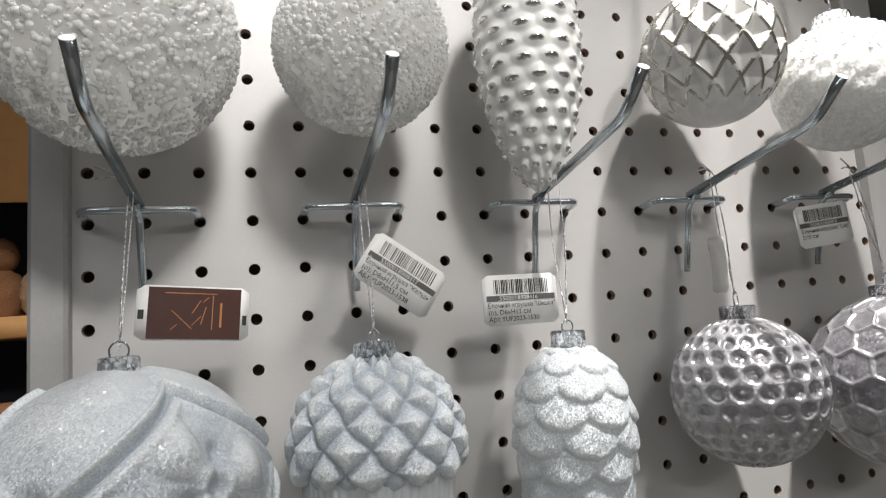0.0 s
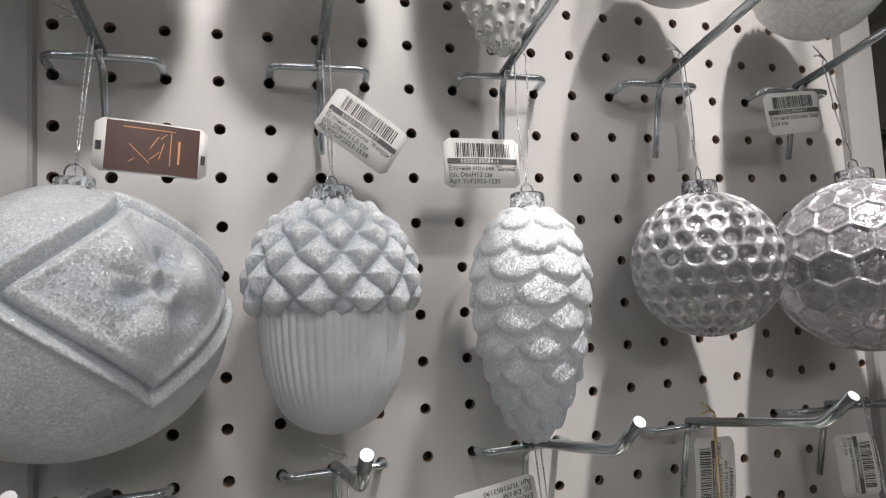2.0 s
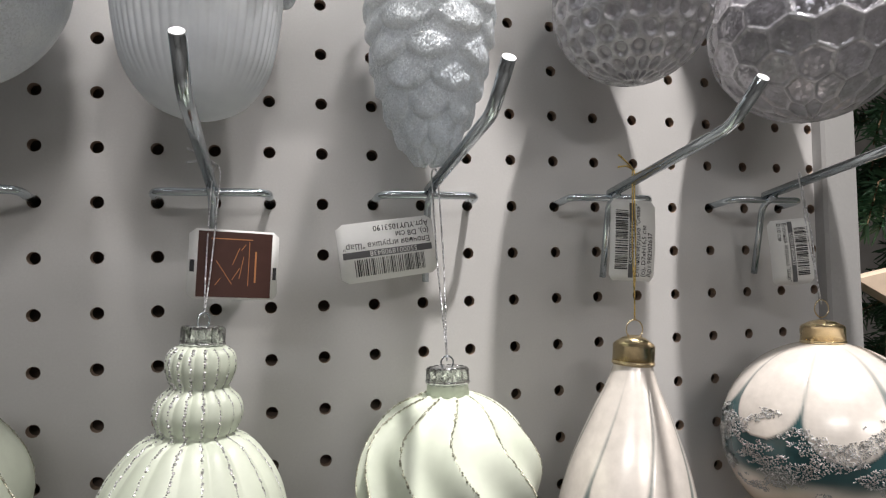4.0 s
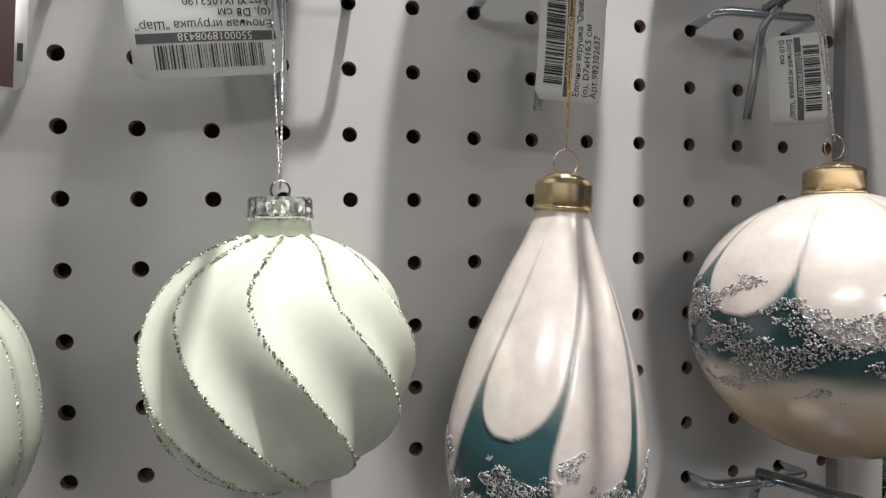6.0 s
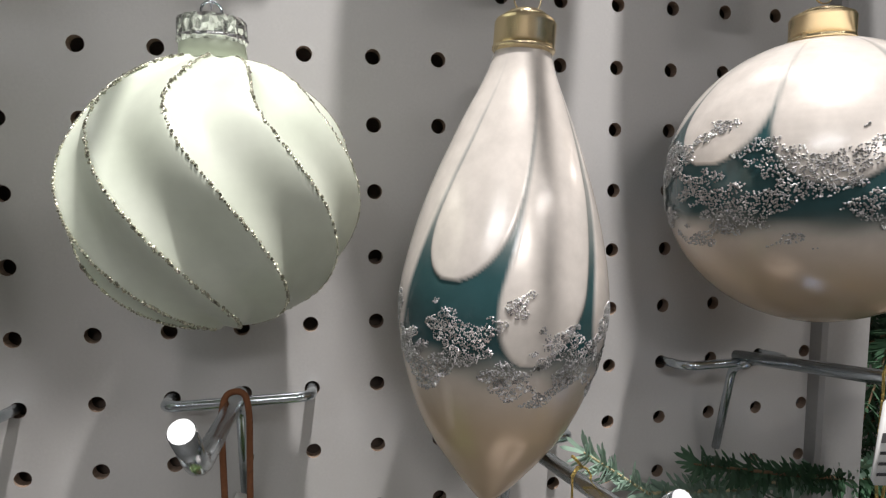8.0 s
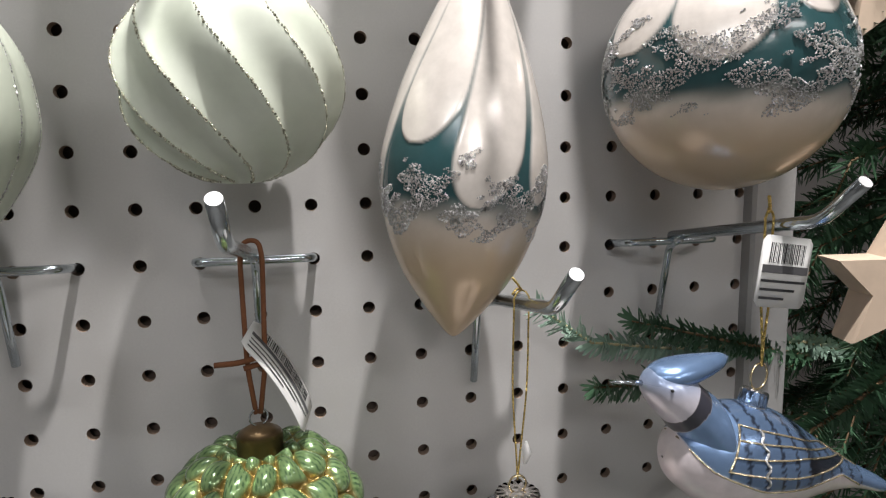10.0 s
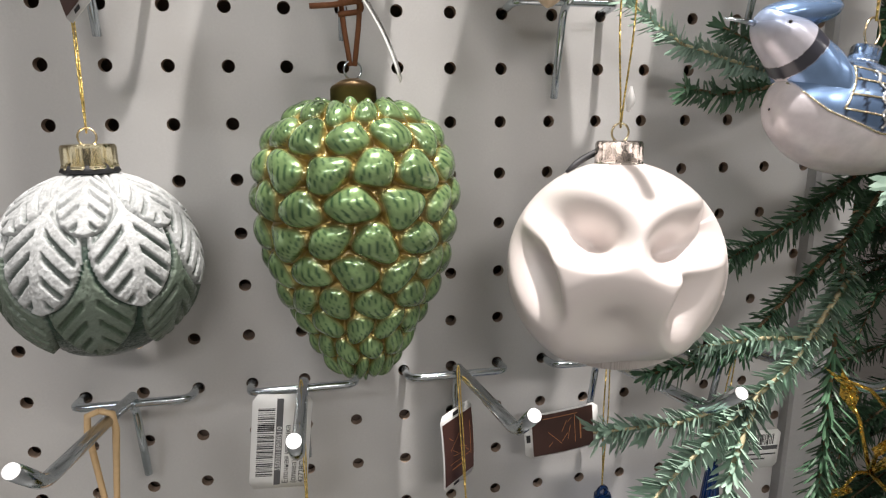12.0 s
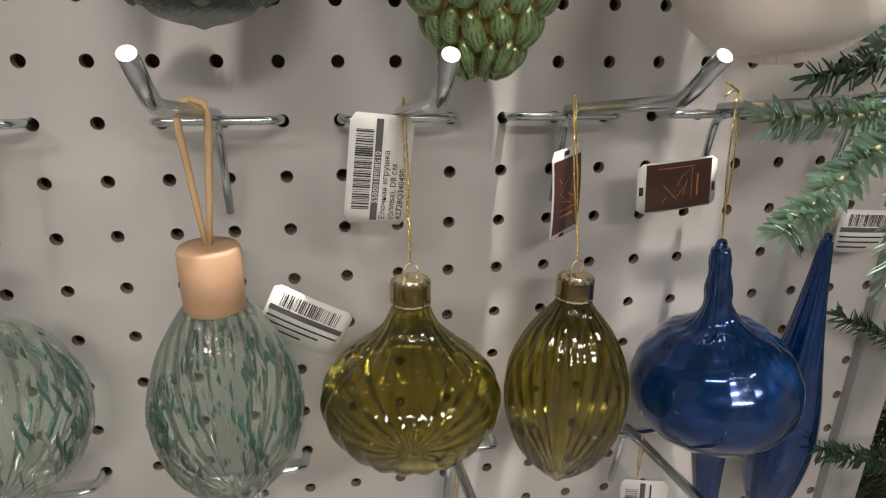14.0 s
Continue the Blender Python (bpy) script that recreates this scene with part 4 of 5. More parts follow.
# ---- fourth row: leaf ball, green cone, dented ball, bird ----
def leaf_ball(at, r):
    o = ornament("leaf_ball", at, "grey-green ball ornament with frosted leaf relief")

    def leaf(u, s):
        """Three rings of pointed leaves, each ring under the one above: height, frost, and how green."""
        n = 7
        h, m, g = np.zeros_like(u), np.zeros_like(u), np.zeros_like(u)
        rough = 0.5 * fade_noise(u, s, 23) + 0.5 * fade_noise(u, s, 41, 2)
        done = np.zeros_like(u, dtype=bool)
        for top, tip, shift, frost in ((-0.14, 0.33, 0.5, 1.0), (0.06, 0.575, 0.0, 1.0), (0.30, 0.79, 0.5, 0.34)):
            base = (u + radians(55)) * n / (2 * np.pi) + 0.5 + shift
            dx = np.abs(base - np.floor(base) - 0.5)
            t = (s - top) / (tip - top)
            wide = 0.50 * np.where(t < 0.62, 1.0, np.sqrt(np.clip(1 - np.clip((t - 0.62) / 0.38, 0, 1) ** 1.7, 0, 1)))
            gap = wide - dx + 0.008 * rough
            inside = (gap > 0.035) & (t > 0) & (t < 1) & ~done
            claim = (gap > 0.0) & (t > 0) & (t < 1) & ~done
            wave = np.sin((t * 7.0 - dx * 4.2) * 2 * np.pi + 0.8)
            slot = sstep(0.25, 0.65, wave + 0.25 * rough) * sstep(0.05, 0.085, dx) * sstep(0.055, 0.11, gap) * sstep(0.25, 0.38, t)
            h = np.where(inside, (0.55 + 0.45 * t) * sstep(0.0, 0.10, gap) - 0.55 * slot, h)
            m = np.where(inside, frost * (1 - 0.85 * slot) * (0.88 + 0.25 * rough), m)
            g = np.where(inside, 0.75 * (1 - frost), g)
            done = done | claim
        low = sstep(0.80, 0.86, s + 0.02 * rough) * ~done
        return h + 0.4 * low, np.maximum(m, 0.5 * low), g
    part("body", turned("body", ball(r, flat=1.0), 520, 380, lambda u, s: 0.0026 * leaf(u, s)[0] - 0.0022,
                        lambda u, s: np.maximum(leaf(u, s)[1], 0.9 * sstep(0.40, 0.14, s + 0.05 * fade_noise(u, s, 5))),
                        lambda u, s: leaf(u, s)[2]), LEAFY, o)
    part("collar", Mesh().lathe([(0.0088, r * 0.965), (0.0098, r * 0.985), (0.0085, r + 0.002)], 40, 0.06, 9), INK, o, "dark frayed collar")
    cap(o, r + 0.0005, r + 0.0090, 0.0090, CAP_PALE, True)
    ring(o, r + 0.009, 0.0032, CAP_GOLD)
    thread(o, r + 0.013, row_z(17) + stem_top(-0.03) - at[2], -0.005, 0.017, THREAD_GOLD, gap=0.0006)
    brand_tag(o, (0.0019, -0.006, 0.1066), w=0.036, h=0.0235, spin=-68, yaw=-48)
    return o


def green_cone(at):
    o = ornament("green_cone", at, "glossy green cone ornament with gold joints", 0)
    prof = spline([(0.008, 0.056), (0.018, 0.0535), (0.0275, 0.047), (0.0340, 0.036), (0.0357, 0.024), (0.0350, 0.011), (0.0325, 0.000), (0.0292, -0.011), (0.0232, -0.023), (0.0170, -0.0345), (0.0110, -0.0445), (0.0060, -0.0490), (0.0005, -0.0505)], 130)

    def dome(u, s):
        d, e, dx, dy = lattice(u + 0.05 * np.sin(3 * u + 40 * s), s + 0.010 * np.sin(5 * u + 9 * s) + 0.006 * np.sin(11 * u), 13, 11, 0.86)
        return np.sqrt(np.clip(1 - (dx / 0.51) ** 2 - ((dy - 0.02) / 0.52) ** 2, 0, 1)), dx, dy, e - d

    def stripes(u, s):
        h, dx, dy, e = dome(u, s)
        return sstep(0.55, 0.9, np.sin(dx * 44 + 0.9 * np.sin(dy * 9 + 3 * u)) + 0.25 * np.sin(dy * 13 + dx * 7)) * sstep(0.45, 0.7, h) * 0.85
    part("body", turned("body", prof, 340, 240, lambda u, s: 0.0056 * dome(u, s)[0], lambda u, s: sstep(0.30, 0.62, dome(u, s)[0]), stripes), GREEN_CONE, o)
    cap(o, 0.0545, 0.0640, 0.0088, CAP_BRONZE, False, 0.003, "dull bronze cap")
    ring(o, 0.067, 0.0035, STEEL, turn=0.3)
    zt = row_z(17) + stem_top(-0.04) - at[2]
    m = Mesh()
    m.tube(smooth_path([(-0.0008, 0, 0.0715), (-0.0032, 0.001, 0.090), (-0.0042, 0.006, zt - 0.004), (-0.0028, 0.009, zt + 0.002), (0.0028, 0.009, zt + 0.002), (0.0042, 0.006, zt - 0.004), (0.0034, 0.001, 0.090), (0.0008, 0, 0.0715)], 0.005), 0.0010, 8)
    m.tube(smooth_path([(-0.015, -0.001, 0.0925), (-0.006, -0.002, 0.0930), (0.0035, -0.001, 0.0950), (0.0045, 0.002, 0.0915), (-0.0045, 0.0, 0.0900)], 0.003), 0.0011, 8)
    part("thread", m, CORD_BROWN, o, "knotted brown suede cord")
    price_tag(o, (0.0105, 0.0, 0.0870), w=0.044, h=0.023, spin=-80, yaw=76, lean=-27, bend=0.010, bars_only=True, seed=9)
    return o


def dented_ball(at, r):
    o = ornament("dented_ball", at, "glossy pale pink porcelain ball ornament with deep thumb dents")
    axis = Vector((-0.505, -0.857, 0.10)).normalized()
    right = Vector((0.861, -0.507, 0.0)).normalized()
    up = right.cross(axis) * -1
    if up.z < 0:
        up = -up
    hollows = ((-0.24, 0.42, 0.46, 0.27, -12, 0.0185), (0.66, 0.34, 0.36, 0.27, 14, 0.0185), (-0.62, -0.04, 0.21, 0.42, 24, 0.0150), (0.76, -0.20, 0.20, 0.44, -14, 0.0150), (0.12, -0.58, 0.50, 0.56, 0, 0.0110))

    def dents(u, s):
        th = np.pi * (0.03 + 0.969 * s)
        nx, ny, nz = np.sin(th) * np.cos(u), np.sin(th) * np.sin(u), np.cos(th)
        a = nx * right.x + ny * right.y + nz * right.z
        b = nx * up.x + ny * up.y + nz * up.z
        front = nx * axis.x + ny * axis.y + nz * axis.z
        total = np.zeros_like(u)
        for x, y, w, h, tilt, deep in hollows:
            c, q = math.cos(radians(tilt)), math.sin(radians(tilt))
            e = np.hypot(((a - x) * c + (b - y) * q) / w, (-(a - x) * q + (b - y) * c) / h)
            total = total + deep * sstep(1.28, 0.04, e) * (front > 0)
        return -total
    part("body", turned("body", ball(r), 300, 220, dents), PORCELAIN, o)
    cap(o, r * 0.97, r * 0.97 + 0.0085, 0.0085, glitter("clear_silver_cap", (0.75, 0.70, 0.66), 0.15, 0.9, 500, 0.5), True)
    ring(o, r + 0.0075, 0.0034, CAP_GOLD)
    thread(o, r + 0.012, row_z(18) + stem_top(-0.075) - at[2], 0.003, 0.004, THREAD_GOLD, gap=0.0030, tail=0.005)
    part("ribbon_end", Mesh().tube(smooth_path([(-0.019, 0.004, r - 0.004), (-0.012, 0.006, r + 0.0005), (-0.004, 0.006, r + 0.004)], 0.004), [0.0005] + [0.0013] * 7 + [0.0009], 8), INK, o, "black ribbon end behind the cap")
    part("bow", Mesh().tube([(0.0028, 0, r + 0.018), (0.004, 0.001, r + 0.022), (0.0034, 0, r + 0.027)], [0.0006, 0.0019, 0.0004], 8), BEAD, o, "clear bead")
    return o


def bird(at):
    """A blown-glass bird: one lofted body with painted masks."""
    o = ornament("bird_ornament", at, "pearly blue and white glass bird ornament hanging from a gold thread")
    def loft(st, paint_fn, name):
        p = np.array(st)
        t = np.linspace(0, len(st) - 1, 170)
        i = np.minimum(t.astype(int), len(st) - 2)
        f = (t - i)[:, None]
        g = lambda k: p[np.clip(k, 0, len(st) - 1)]
        a, b, c, d = g(i - 1), g(i), g(i + 1), g(i + 2)
        q = 0.5 * (2 * b + (c - a) * f + (2 * a - 5 * b + 4 * c - d) * f ** 2 + (3 * b - a - 3 * c + d) * f ** 3)
        n = 120
        verts, blue, dark = [], [], []
        for x, z, hy, hz in q:
            for k in range(n):
                w = 2 * math.pi * k / n
                v = (x, max(hy, 0.0003) * math.sin(w), z + max(hz, 0.0003) * math.cos(w))
                verts.append(v)
                one, two = paint_fn(v, math.cos(w))
                blue.append(one)
                dark.append(two)
        m = len(q)
        faces = [(r * n + k, r * n + (k + 1) % n, (r + 1) * n + (k + 1) % n, (r + 1) * n + k) for r in range(m - 1) for k in range(n)]
        me = Mesh().add(verts, faces).data(name)
        for key, val in (("paint", blue), ("paint_two", dark)):
            me.attributes.new(key, "FLOAT", "POINT").data.foreach_set("value", val)
        part(name, me, BLUE_BIRD, o)
        return q

    def curve(pts):
        p = np.array(pts)
        return lambda x: float(np.interp(x, p[:, 0], p[:, 1]))
    collar = curve([(-0.0400, 0.004), (-0.0335, 0.0130), (-0.0290, 0.0195), (-0.0235, 0.0275), (-0.0165, 0.0355), (-0.0100, 0.0430)])
    border_pts = [(-0.0275, 0.0150), (-0.0240, 0.0080), (-0.0185, 0.0030), (-0.0010, -0.0045), (0.0160, -0.0065), (0.0420, -0.0075), (0.0540, -0.0150), (0.0750, -0.0240)]
    border = curve(border_pts)
    front = curve([(0.004, -0.0145), (0.019, -0.0070)])
    lines = [[(-0.0070, 0.0190), (0.0115, 0.0137), (0.0300, 0.0070), (0.0485, -0.0010), (0.0560, -0.0070)],
             [(-0.0092, 0.0147), (0.0115, 0.0105), (0.0420, 0.0010)],
             [(-0.0119, 0.0092), (0.0190, 0.0050), (0.0490, -0.0030)],
             [(-0.0145, 0.0042), (0.0115, -0.0008), (0.0315, -0.0030), (0.0490, -0.0040)],
             [q for q in border_pts if q[0] < 0.055]]
    third, fourth = curve(lines[2]), curve(lines[3])

    def in_collar(x, z):
        return -0.0040 < (z - collar(x)) * 0.64 < 0.0014 and x < -0.004

    def wing_paint(v, up):
        x, y, z = v
        if in_collar(x, z):
            return 0.0, 0.97
        if z - collar(x) > 0 and x < -0.004:
            return 0.4, 0.0
        soft = float(sstep(-0.0006, 0.0010, np.array(z - border(x))))
        if x < -0.0275:
            soft = 0.0
        dark = 0.0
        if x > front(z) and soft > 0.3 and x < 0.056:
            saw = abs((z * 420) % 1 - 0.5)
            dark = 0.85 if ((x + 0.0030 * saw) / 0.0070) % 1 < 0.20 else 0.22
            if 0.0205 < x < 0.048 and fourth(x) < z < third(x):
                dark = 0.95
        return soft, dark * soft
    q = loft([(-0.0310, 0.004, 0.0005, 0.0005), (-0.0295, 0.004, 0.006, 0.007), (-0.025, 0.004, 0.011, 0.0125), (-0.016, 0.003, 0.0165, 0.0185), (-0.004, 0.0015, 0.0195, 0.0215), (0.008, 0.0, 0.0195, 0.0215),
              (0.020, -0.002, 0.0175, 0.0185), (0.032, -0.0055, 0.0135, 0.0135), (0.044, -0.0095, 0.0095, 0.009), (0.056, -0.014, 0.0068, 0.0055), (0.068, -0.019, 0.005, 0.0038), (0.0745, -0.0215, 0.003, 0.002), (0.0755, -0.022, 0.0004, 0.0004)], wing_paint, "body")

    def face_paint(v, up):
        x, y, z = v
        if in_collar(x, z):
            return 0.0, 0.97
        if z < collar(x):
            return (1.0 if z > border(max(x, -0.0275)) and x > -0.0275 else 0.0), 0.0
        return 0.18 + 0.6 * float(sstep(0.028, 0.038, np.array(z))), 0.0
    loft([(-0.0410, 0.0335, 0.0005, 0.0005), (-0.0397, 0.0333, 0.0036, 0.0036), (-0.036, 0.0320, 0.0078, 0.0078), (-0.030, 0.0288, 0.0106, 0.0112), (-0.023, 0.0225, 0.0124, 0.0145), (-0.016, 0.0150, 0.0150, 0.0160), (-0.010, 0.010, 0.0150, 0.0150), (-0.008, 0.008, 0.0005, 0.0005)], face_paint, "head")
    loft([(-0.0390, 0.0350, 0.0005, 0.0005), (-0.0365, 0.0362, 0.0052, 0.0036), (-0.0300, 0.0370, 0.0086, 0.0052), (-0.0220, 0.0378, 0.0082, 0.0054), (-0.0140, 0.0390, 0.0058, 0.0044), (-0.0075, 0.0402, 0.0032, 0.0030), (-0.0042, 0.0412, 0.0004, 0.0004)], lambda v, up: (1.0, 0.0), "crest")
    part("beak", Mesh().tube([(-0.0390, 0, 0.0340), (-0.046, 0, 0.0350), (-0.0535, 0, 0.0358)], [0.0013, 0.0009, 0.0003], 10), STEEL, o, "silver wire beak")
    for sy in (-1, 1):
        part("eye", pellets([(-0.0335, sy * 0.0093, 0.0338)], [0.0007], "eye"), INK, o)

    def skin(x, z, sy):
        hy, hz, zc = (float(np.interp(x, q[:, 0], q[:, j])) for j in (2, 3, 1))
        z = min(max(z, zc - 0.93 * hz), zc + 0.93 * hz)
        return (x, sy * (hy * math.sqrt(1 - ((z - zc) / hz) ** 2) + 0.0002), z)
    gilt = Mesh()
    for sy in (-1, 1):
        for pts in lines:
            run = curve(pts)
            gilt.tube([skin(x, run(x), sy) for x in np.linspace(pts[0][0], pts[-1][0], 30)], 0.00040, 5)
        gilt.tube([skin(front(z), z, sy) for z in np.linspace(0.019, 0.004, 12)], 0.00045, 5)
        part("white_wavy_line", Mesh().tube([skin(0.0000 + 0.0010 * math.sin(j * 1.5), 0.0172 - 0.0200 * j / 15, sy) for j in range(16)], 0.00055, 5), SILVER, o)
    part("gilt_line_work", gilt, glitter("pale_gilt", (0.82, 0.66, 0.46), 0.25, 0.8, 1500, 1.0), o, "pale gold glitter wing lines")
    c = cap(o, 0.0, 0.0065, 0.0052, CAP_SILVER)
    c.location, c.rotation_euler = (0.0070, 0, 0.0205), (0, radians(14), 0)
    rg = ring(o, 0.0, 0.0052, CAP_GOLD, 0.00045, 0.3)
    rg.location = (0.0100, 0, 0.0278)
    th = thread(o, 0.0, row_z(17) + stem_top(-0.088) - at[2] - 0.036, 0.0, 0.0, THREAD_GOLD, gap=0.0020, r=0.0005, tail=0.004)
    th.location = (0.0110, 0, 0.0362)
    price_tag(o, (0.0168, -0.0025, 0.0735), w=0.0245, h=0.0275, spin=-8, yaw=6, lean=0, bend=0.002, bars_only=True, seed=10)
    return o


leaf_ball((-0.0955, -0.047, 1.0490), 0.0358)
green_cone((0.001, -0.05, 1.0505))
dented_ball((0.0965, -0.082, 1.0455), 0.0410)
bird((0.1830, -0.090, 1.1010))


# ---- fifth row: blown glass ----
TEAL_FOIL = plain("teal_foil", (0.11, 0.32, 0.29), 0.18, 0.35, 0.5, 250)
GLINT_FLECK = plain("silvery_glint", (0.80, 0.82, 0.78), 0.15, 0.6, 0.4, 250)


def ribs(n, depth, swirl=0.0):
    return lambda u, s: depth * np.cos(n * (u + swirl * s)) * np.sin(np.pi * np.clip(s, 0, 1))


def rib_paint(n, swirl=0.0, strength=0.8):
    return lambda u, s: strength * sstep(0.2, 1.0, -np.cos(n * (u + swirl * s))) + 0.6 * sstep(0.42, 0.05, s)


def glass_drop(at, prof, label, name="glass_drop", n=26, turn=0.0, ribbon=True):
    o = ornament(name, at, label, turn)
    body = part("body", turned("body", prof, 260, 150, ribs(n, 0.0007), lambda u, s: 0.45 * sstep(0.35, 0.9, fade_noise(u, s * 0.4, 9) + 0.6 * np.exp(-((s - 0.42) / 0.12) ** 2)) + 0.15 * sstep(0.3, 1, np.cos(n * u))), GLASS_GREEN, o)
    fleck = Mesh()
    rnd = random.Random(len(label))
    pr = np.array(prof)
    # Bright flecks stand in for glints of lamps on the ribbed glass.
    bright = Mesh()
    for mesh, count, mid, spread in ((fleck, 150, 0.45, 0.09), (bright, 170, 0.60, 0.12)):
        for _ in range(count):
            k = min(len(pr) - 8, max(10, int(len(pr) * rnd.gauss(mid, spread))))
            a, j, w = rnd.uniform(0, 2 * math.pi), rnd.randint(1, 3), rnd.uniform(0.0005, 0.0015)
            line = [(pr[k + q, 0] * 0.95, a + w * 10 * math.sin(q * 1.3 + a), pr[k + q, 1]) for q in range(-j, j + 1)]
            mesh.tube([(r * math.cos(b), r * math.sin(b), z) for r, b, z in line], [0.0002 + w * 0.6 * math.sin(math.pi * q / (2 * j)) for q in range(2 * j + 1)], 5)
    tagged(part("foil_and_glint", fleck, TEAL_FOIL, o, "teal foil flecks inside the glass"), kind="stuff")
    tagged(part("foil_and_glint", bright, GLINT_FLECK, o, "silvery flecks added as glints inside the glass"), kind="stuff")
    zt = prof[0][1]
    part("stopper", Mesh().lathe([(0.0108, zt - 0.004), (0.0117, zt - 0.003), (0.0117, zt + 0.0205), (0.0110, zt + 0.0218), (0.004, zt + 0.0220)], 48), WOOD, o, "pale wooden stopper")
    m = Mesh()
    top = row_z(25) + stem_top(at[1] + 0.002) - at[2]
    for sx in (-1, 1):
        m.tube([(0.0006 * sx, 0, zt + 0.021), (0.0022 * sx, 0, (zt + top) / 2), (0.0052 * sx, 0, top - 0.006), (0.0045 * sx, 0, top + 0.0005), (0, 0, top + 0.0022)], [0.0010, 0.0012, 0.0014, 0.0014, 0.0013], 8)
    part("thread", m, RIBBON, o, "natural ribbon loop")
    return o


glass_drop((-0.1975, -0.05, 0.8700), spline([(0.010, 0.040), (0.019, 0.036), (0.032, 0.024), (0.0405, 0.004), (0.0385, -0.016), (0.026, -0.033), (0.010, -0.041), (0.0005, -0.042)]), "clear pale green glass ball ornament with wooden stopper", "glass_ball")
egg = glass_drop((-0.1025, -0.05, 0.8720), spline([(0.0105, 0.0425), (0.0165, 0.034), (0.0250, 0.018), (0.0300, 0.000), (0.0298, -0.014), (0.0245, -0.032), (0.0130, -0.046), (0.0050, -0.0505), (0.0005, -0.0515)]), "clear pale green ribbed glass drop ornament with wooden stopper")
price_tag(egg, (0.0320, 0.028, 0.0156), w=0.038, h=0.0245, spin=-27, yaw=-6, number="", lines=(), bars_only=True, seed=11)


def olive(name, at, prof, label, n, crown, r):
    o = ornament(name, at, label, 4)
    part("body", turned("body", prof, 280, 150, ribs(n, 0.0006), rib_paint(n, 0.0, 0.32)), GLASS_OLIVE, o)
    cap(o, crown - 0.010, crown, r, CAP_PALE, True, 0.0015, "crimped gold cap")
    ring(o, crown + 0.0005, 0.0036, CAP_GOLD, 0.0004, 0.4)
    thread(o, crown + 0.006, row_z(25) + stem_top(-0.03) - at[2], 0.0, 0.018, THREAD_GOLD, gap=0.0006, tail=0.0)
    return o


onion = olive("glass_onion", (-0.0255, -0.05, 0.8680), spline([(0.0068, 0.042), (0.0085, 0.036), (0.0130, 0.027), (0.0230, 0.017), (0.0340, 0.007), (0.0388, -0.003), (0.0370, -0.014), (0.0290, -0.025), (0.0150, -0.0335), (0.0060, -0.036), (0.0040, -0.040), (0.0025, -0.0445), (0.0004, -0.0460)]), "olive green glass onion ornament with gold cap", 20, 0.0495, 0.0082)
price_tag(onion, (-0.0105, 0.018, 0.091), w=0.046, h=0.026, spin=84, yaw=3, number="5500018908510", lines=("Елочная игрушка", "(олива), D8 см", "42728Q340490"), seed=12)
bulb = olive("glass_olive_drop", (0.0465, -0.05, 0.8640), spline([(0.0068, 0.042), (0.0095, 0.036), (0.0185, 0.024), (0.0255, 0.009), (0.0278, -0.004), (0.0265, -0.020), (0.0205, -0.036), (0.0120, -0.047), (0.0055, -0.0535), (0.0020, -0.0575), (0.0004, -0.0590)]), "olive green ribbed glass drop ornament with gold cap", 22, 0.0505, 0.0080)
brand_tag(bulb, (0.0007, 0.020, 0.0818), w=0.041, h=0.0235, spin=-86, yaw=38)


def finial(name, at, prof, label, hookx, gap_y, swirl=1.0):
    o = ornament(name, at, label, 0)
    part("body", turned("body", prof, 260, 200, lambda u, s: 0.0005 * swirl * np.cos(2 * u + 85 * s) * sstep(0.40, 0.26, s) + 0.00012 * np.cos(18 * u + 12 * s), lambda u, s: (0.5 + 0.5 * np.cos(9 * u + 22 * s)) * sstep(0.45, 0.3, s)), GLASS_BLUE, o)
    zt = prof[0][1]
    ring(o, zt - 0.001, 0.0026, GLASS_BLUE, 0.0011, 0.3)
    thread(o, zt + 0.003, row_z(25) + stem_top(at[1] + gap_y) - at[2], hookx - at[0], gap_y, THREAD_GOLD, gap=0.0012, tail=0.009)
    return o


f1 = finial("glass_finial", (0.1225, -0.05, 0.8540), spline([(0.0040, 0.070), (0.0048, 0.062), (0.0055, 0.052), (0.0068, 0.042), (0.0105, 0.034), (0.0220, 0.0275), (0.0330, 0.017), (0.0392, 0.002), (0.0370, -0.012), (0.0270, -0.0235), (0.0150, -0.0295), (0.0095, -0.036), (0.0075, -0.052), (0.0055, -0.078), (0.0030, -0.105), (0.0005, -0.122)], 150), "cobalt blue glass spindle ornament", 0.140, 0.02)
f1.rotation_euler = (0, radians(-7), 0)
brand_tag(f1, (-0.0101, 0.020, 0.0957), w=0.040, h=0.0235, spin=-2, yaw=2)
f2 = finial("glass_icicle", (0.1920, -0.025, 0.8520), spline([(0.0030, 0.062), (0.0038, 0.054), (0.0055, 0.038), (0.0085, 0.015), (0.0125, -0.010), (0.0165, -0.035), (0.0180, -0.058), (0.0150, -0.085), (0.0080, -0.112), (0.0005, -0.128)], 130), "cobalt blue glass icicle ornament", 0.2, 0.0, 0.0)
price_tag(f2, (0.0310, 0.008, 0.0631), w=0.034, h=0.0235, spin=-2, yaw=-4, bars_only=True, seed=13)


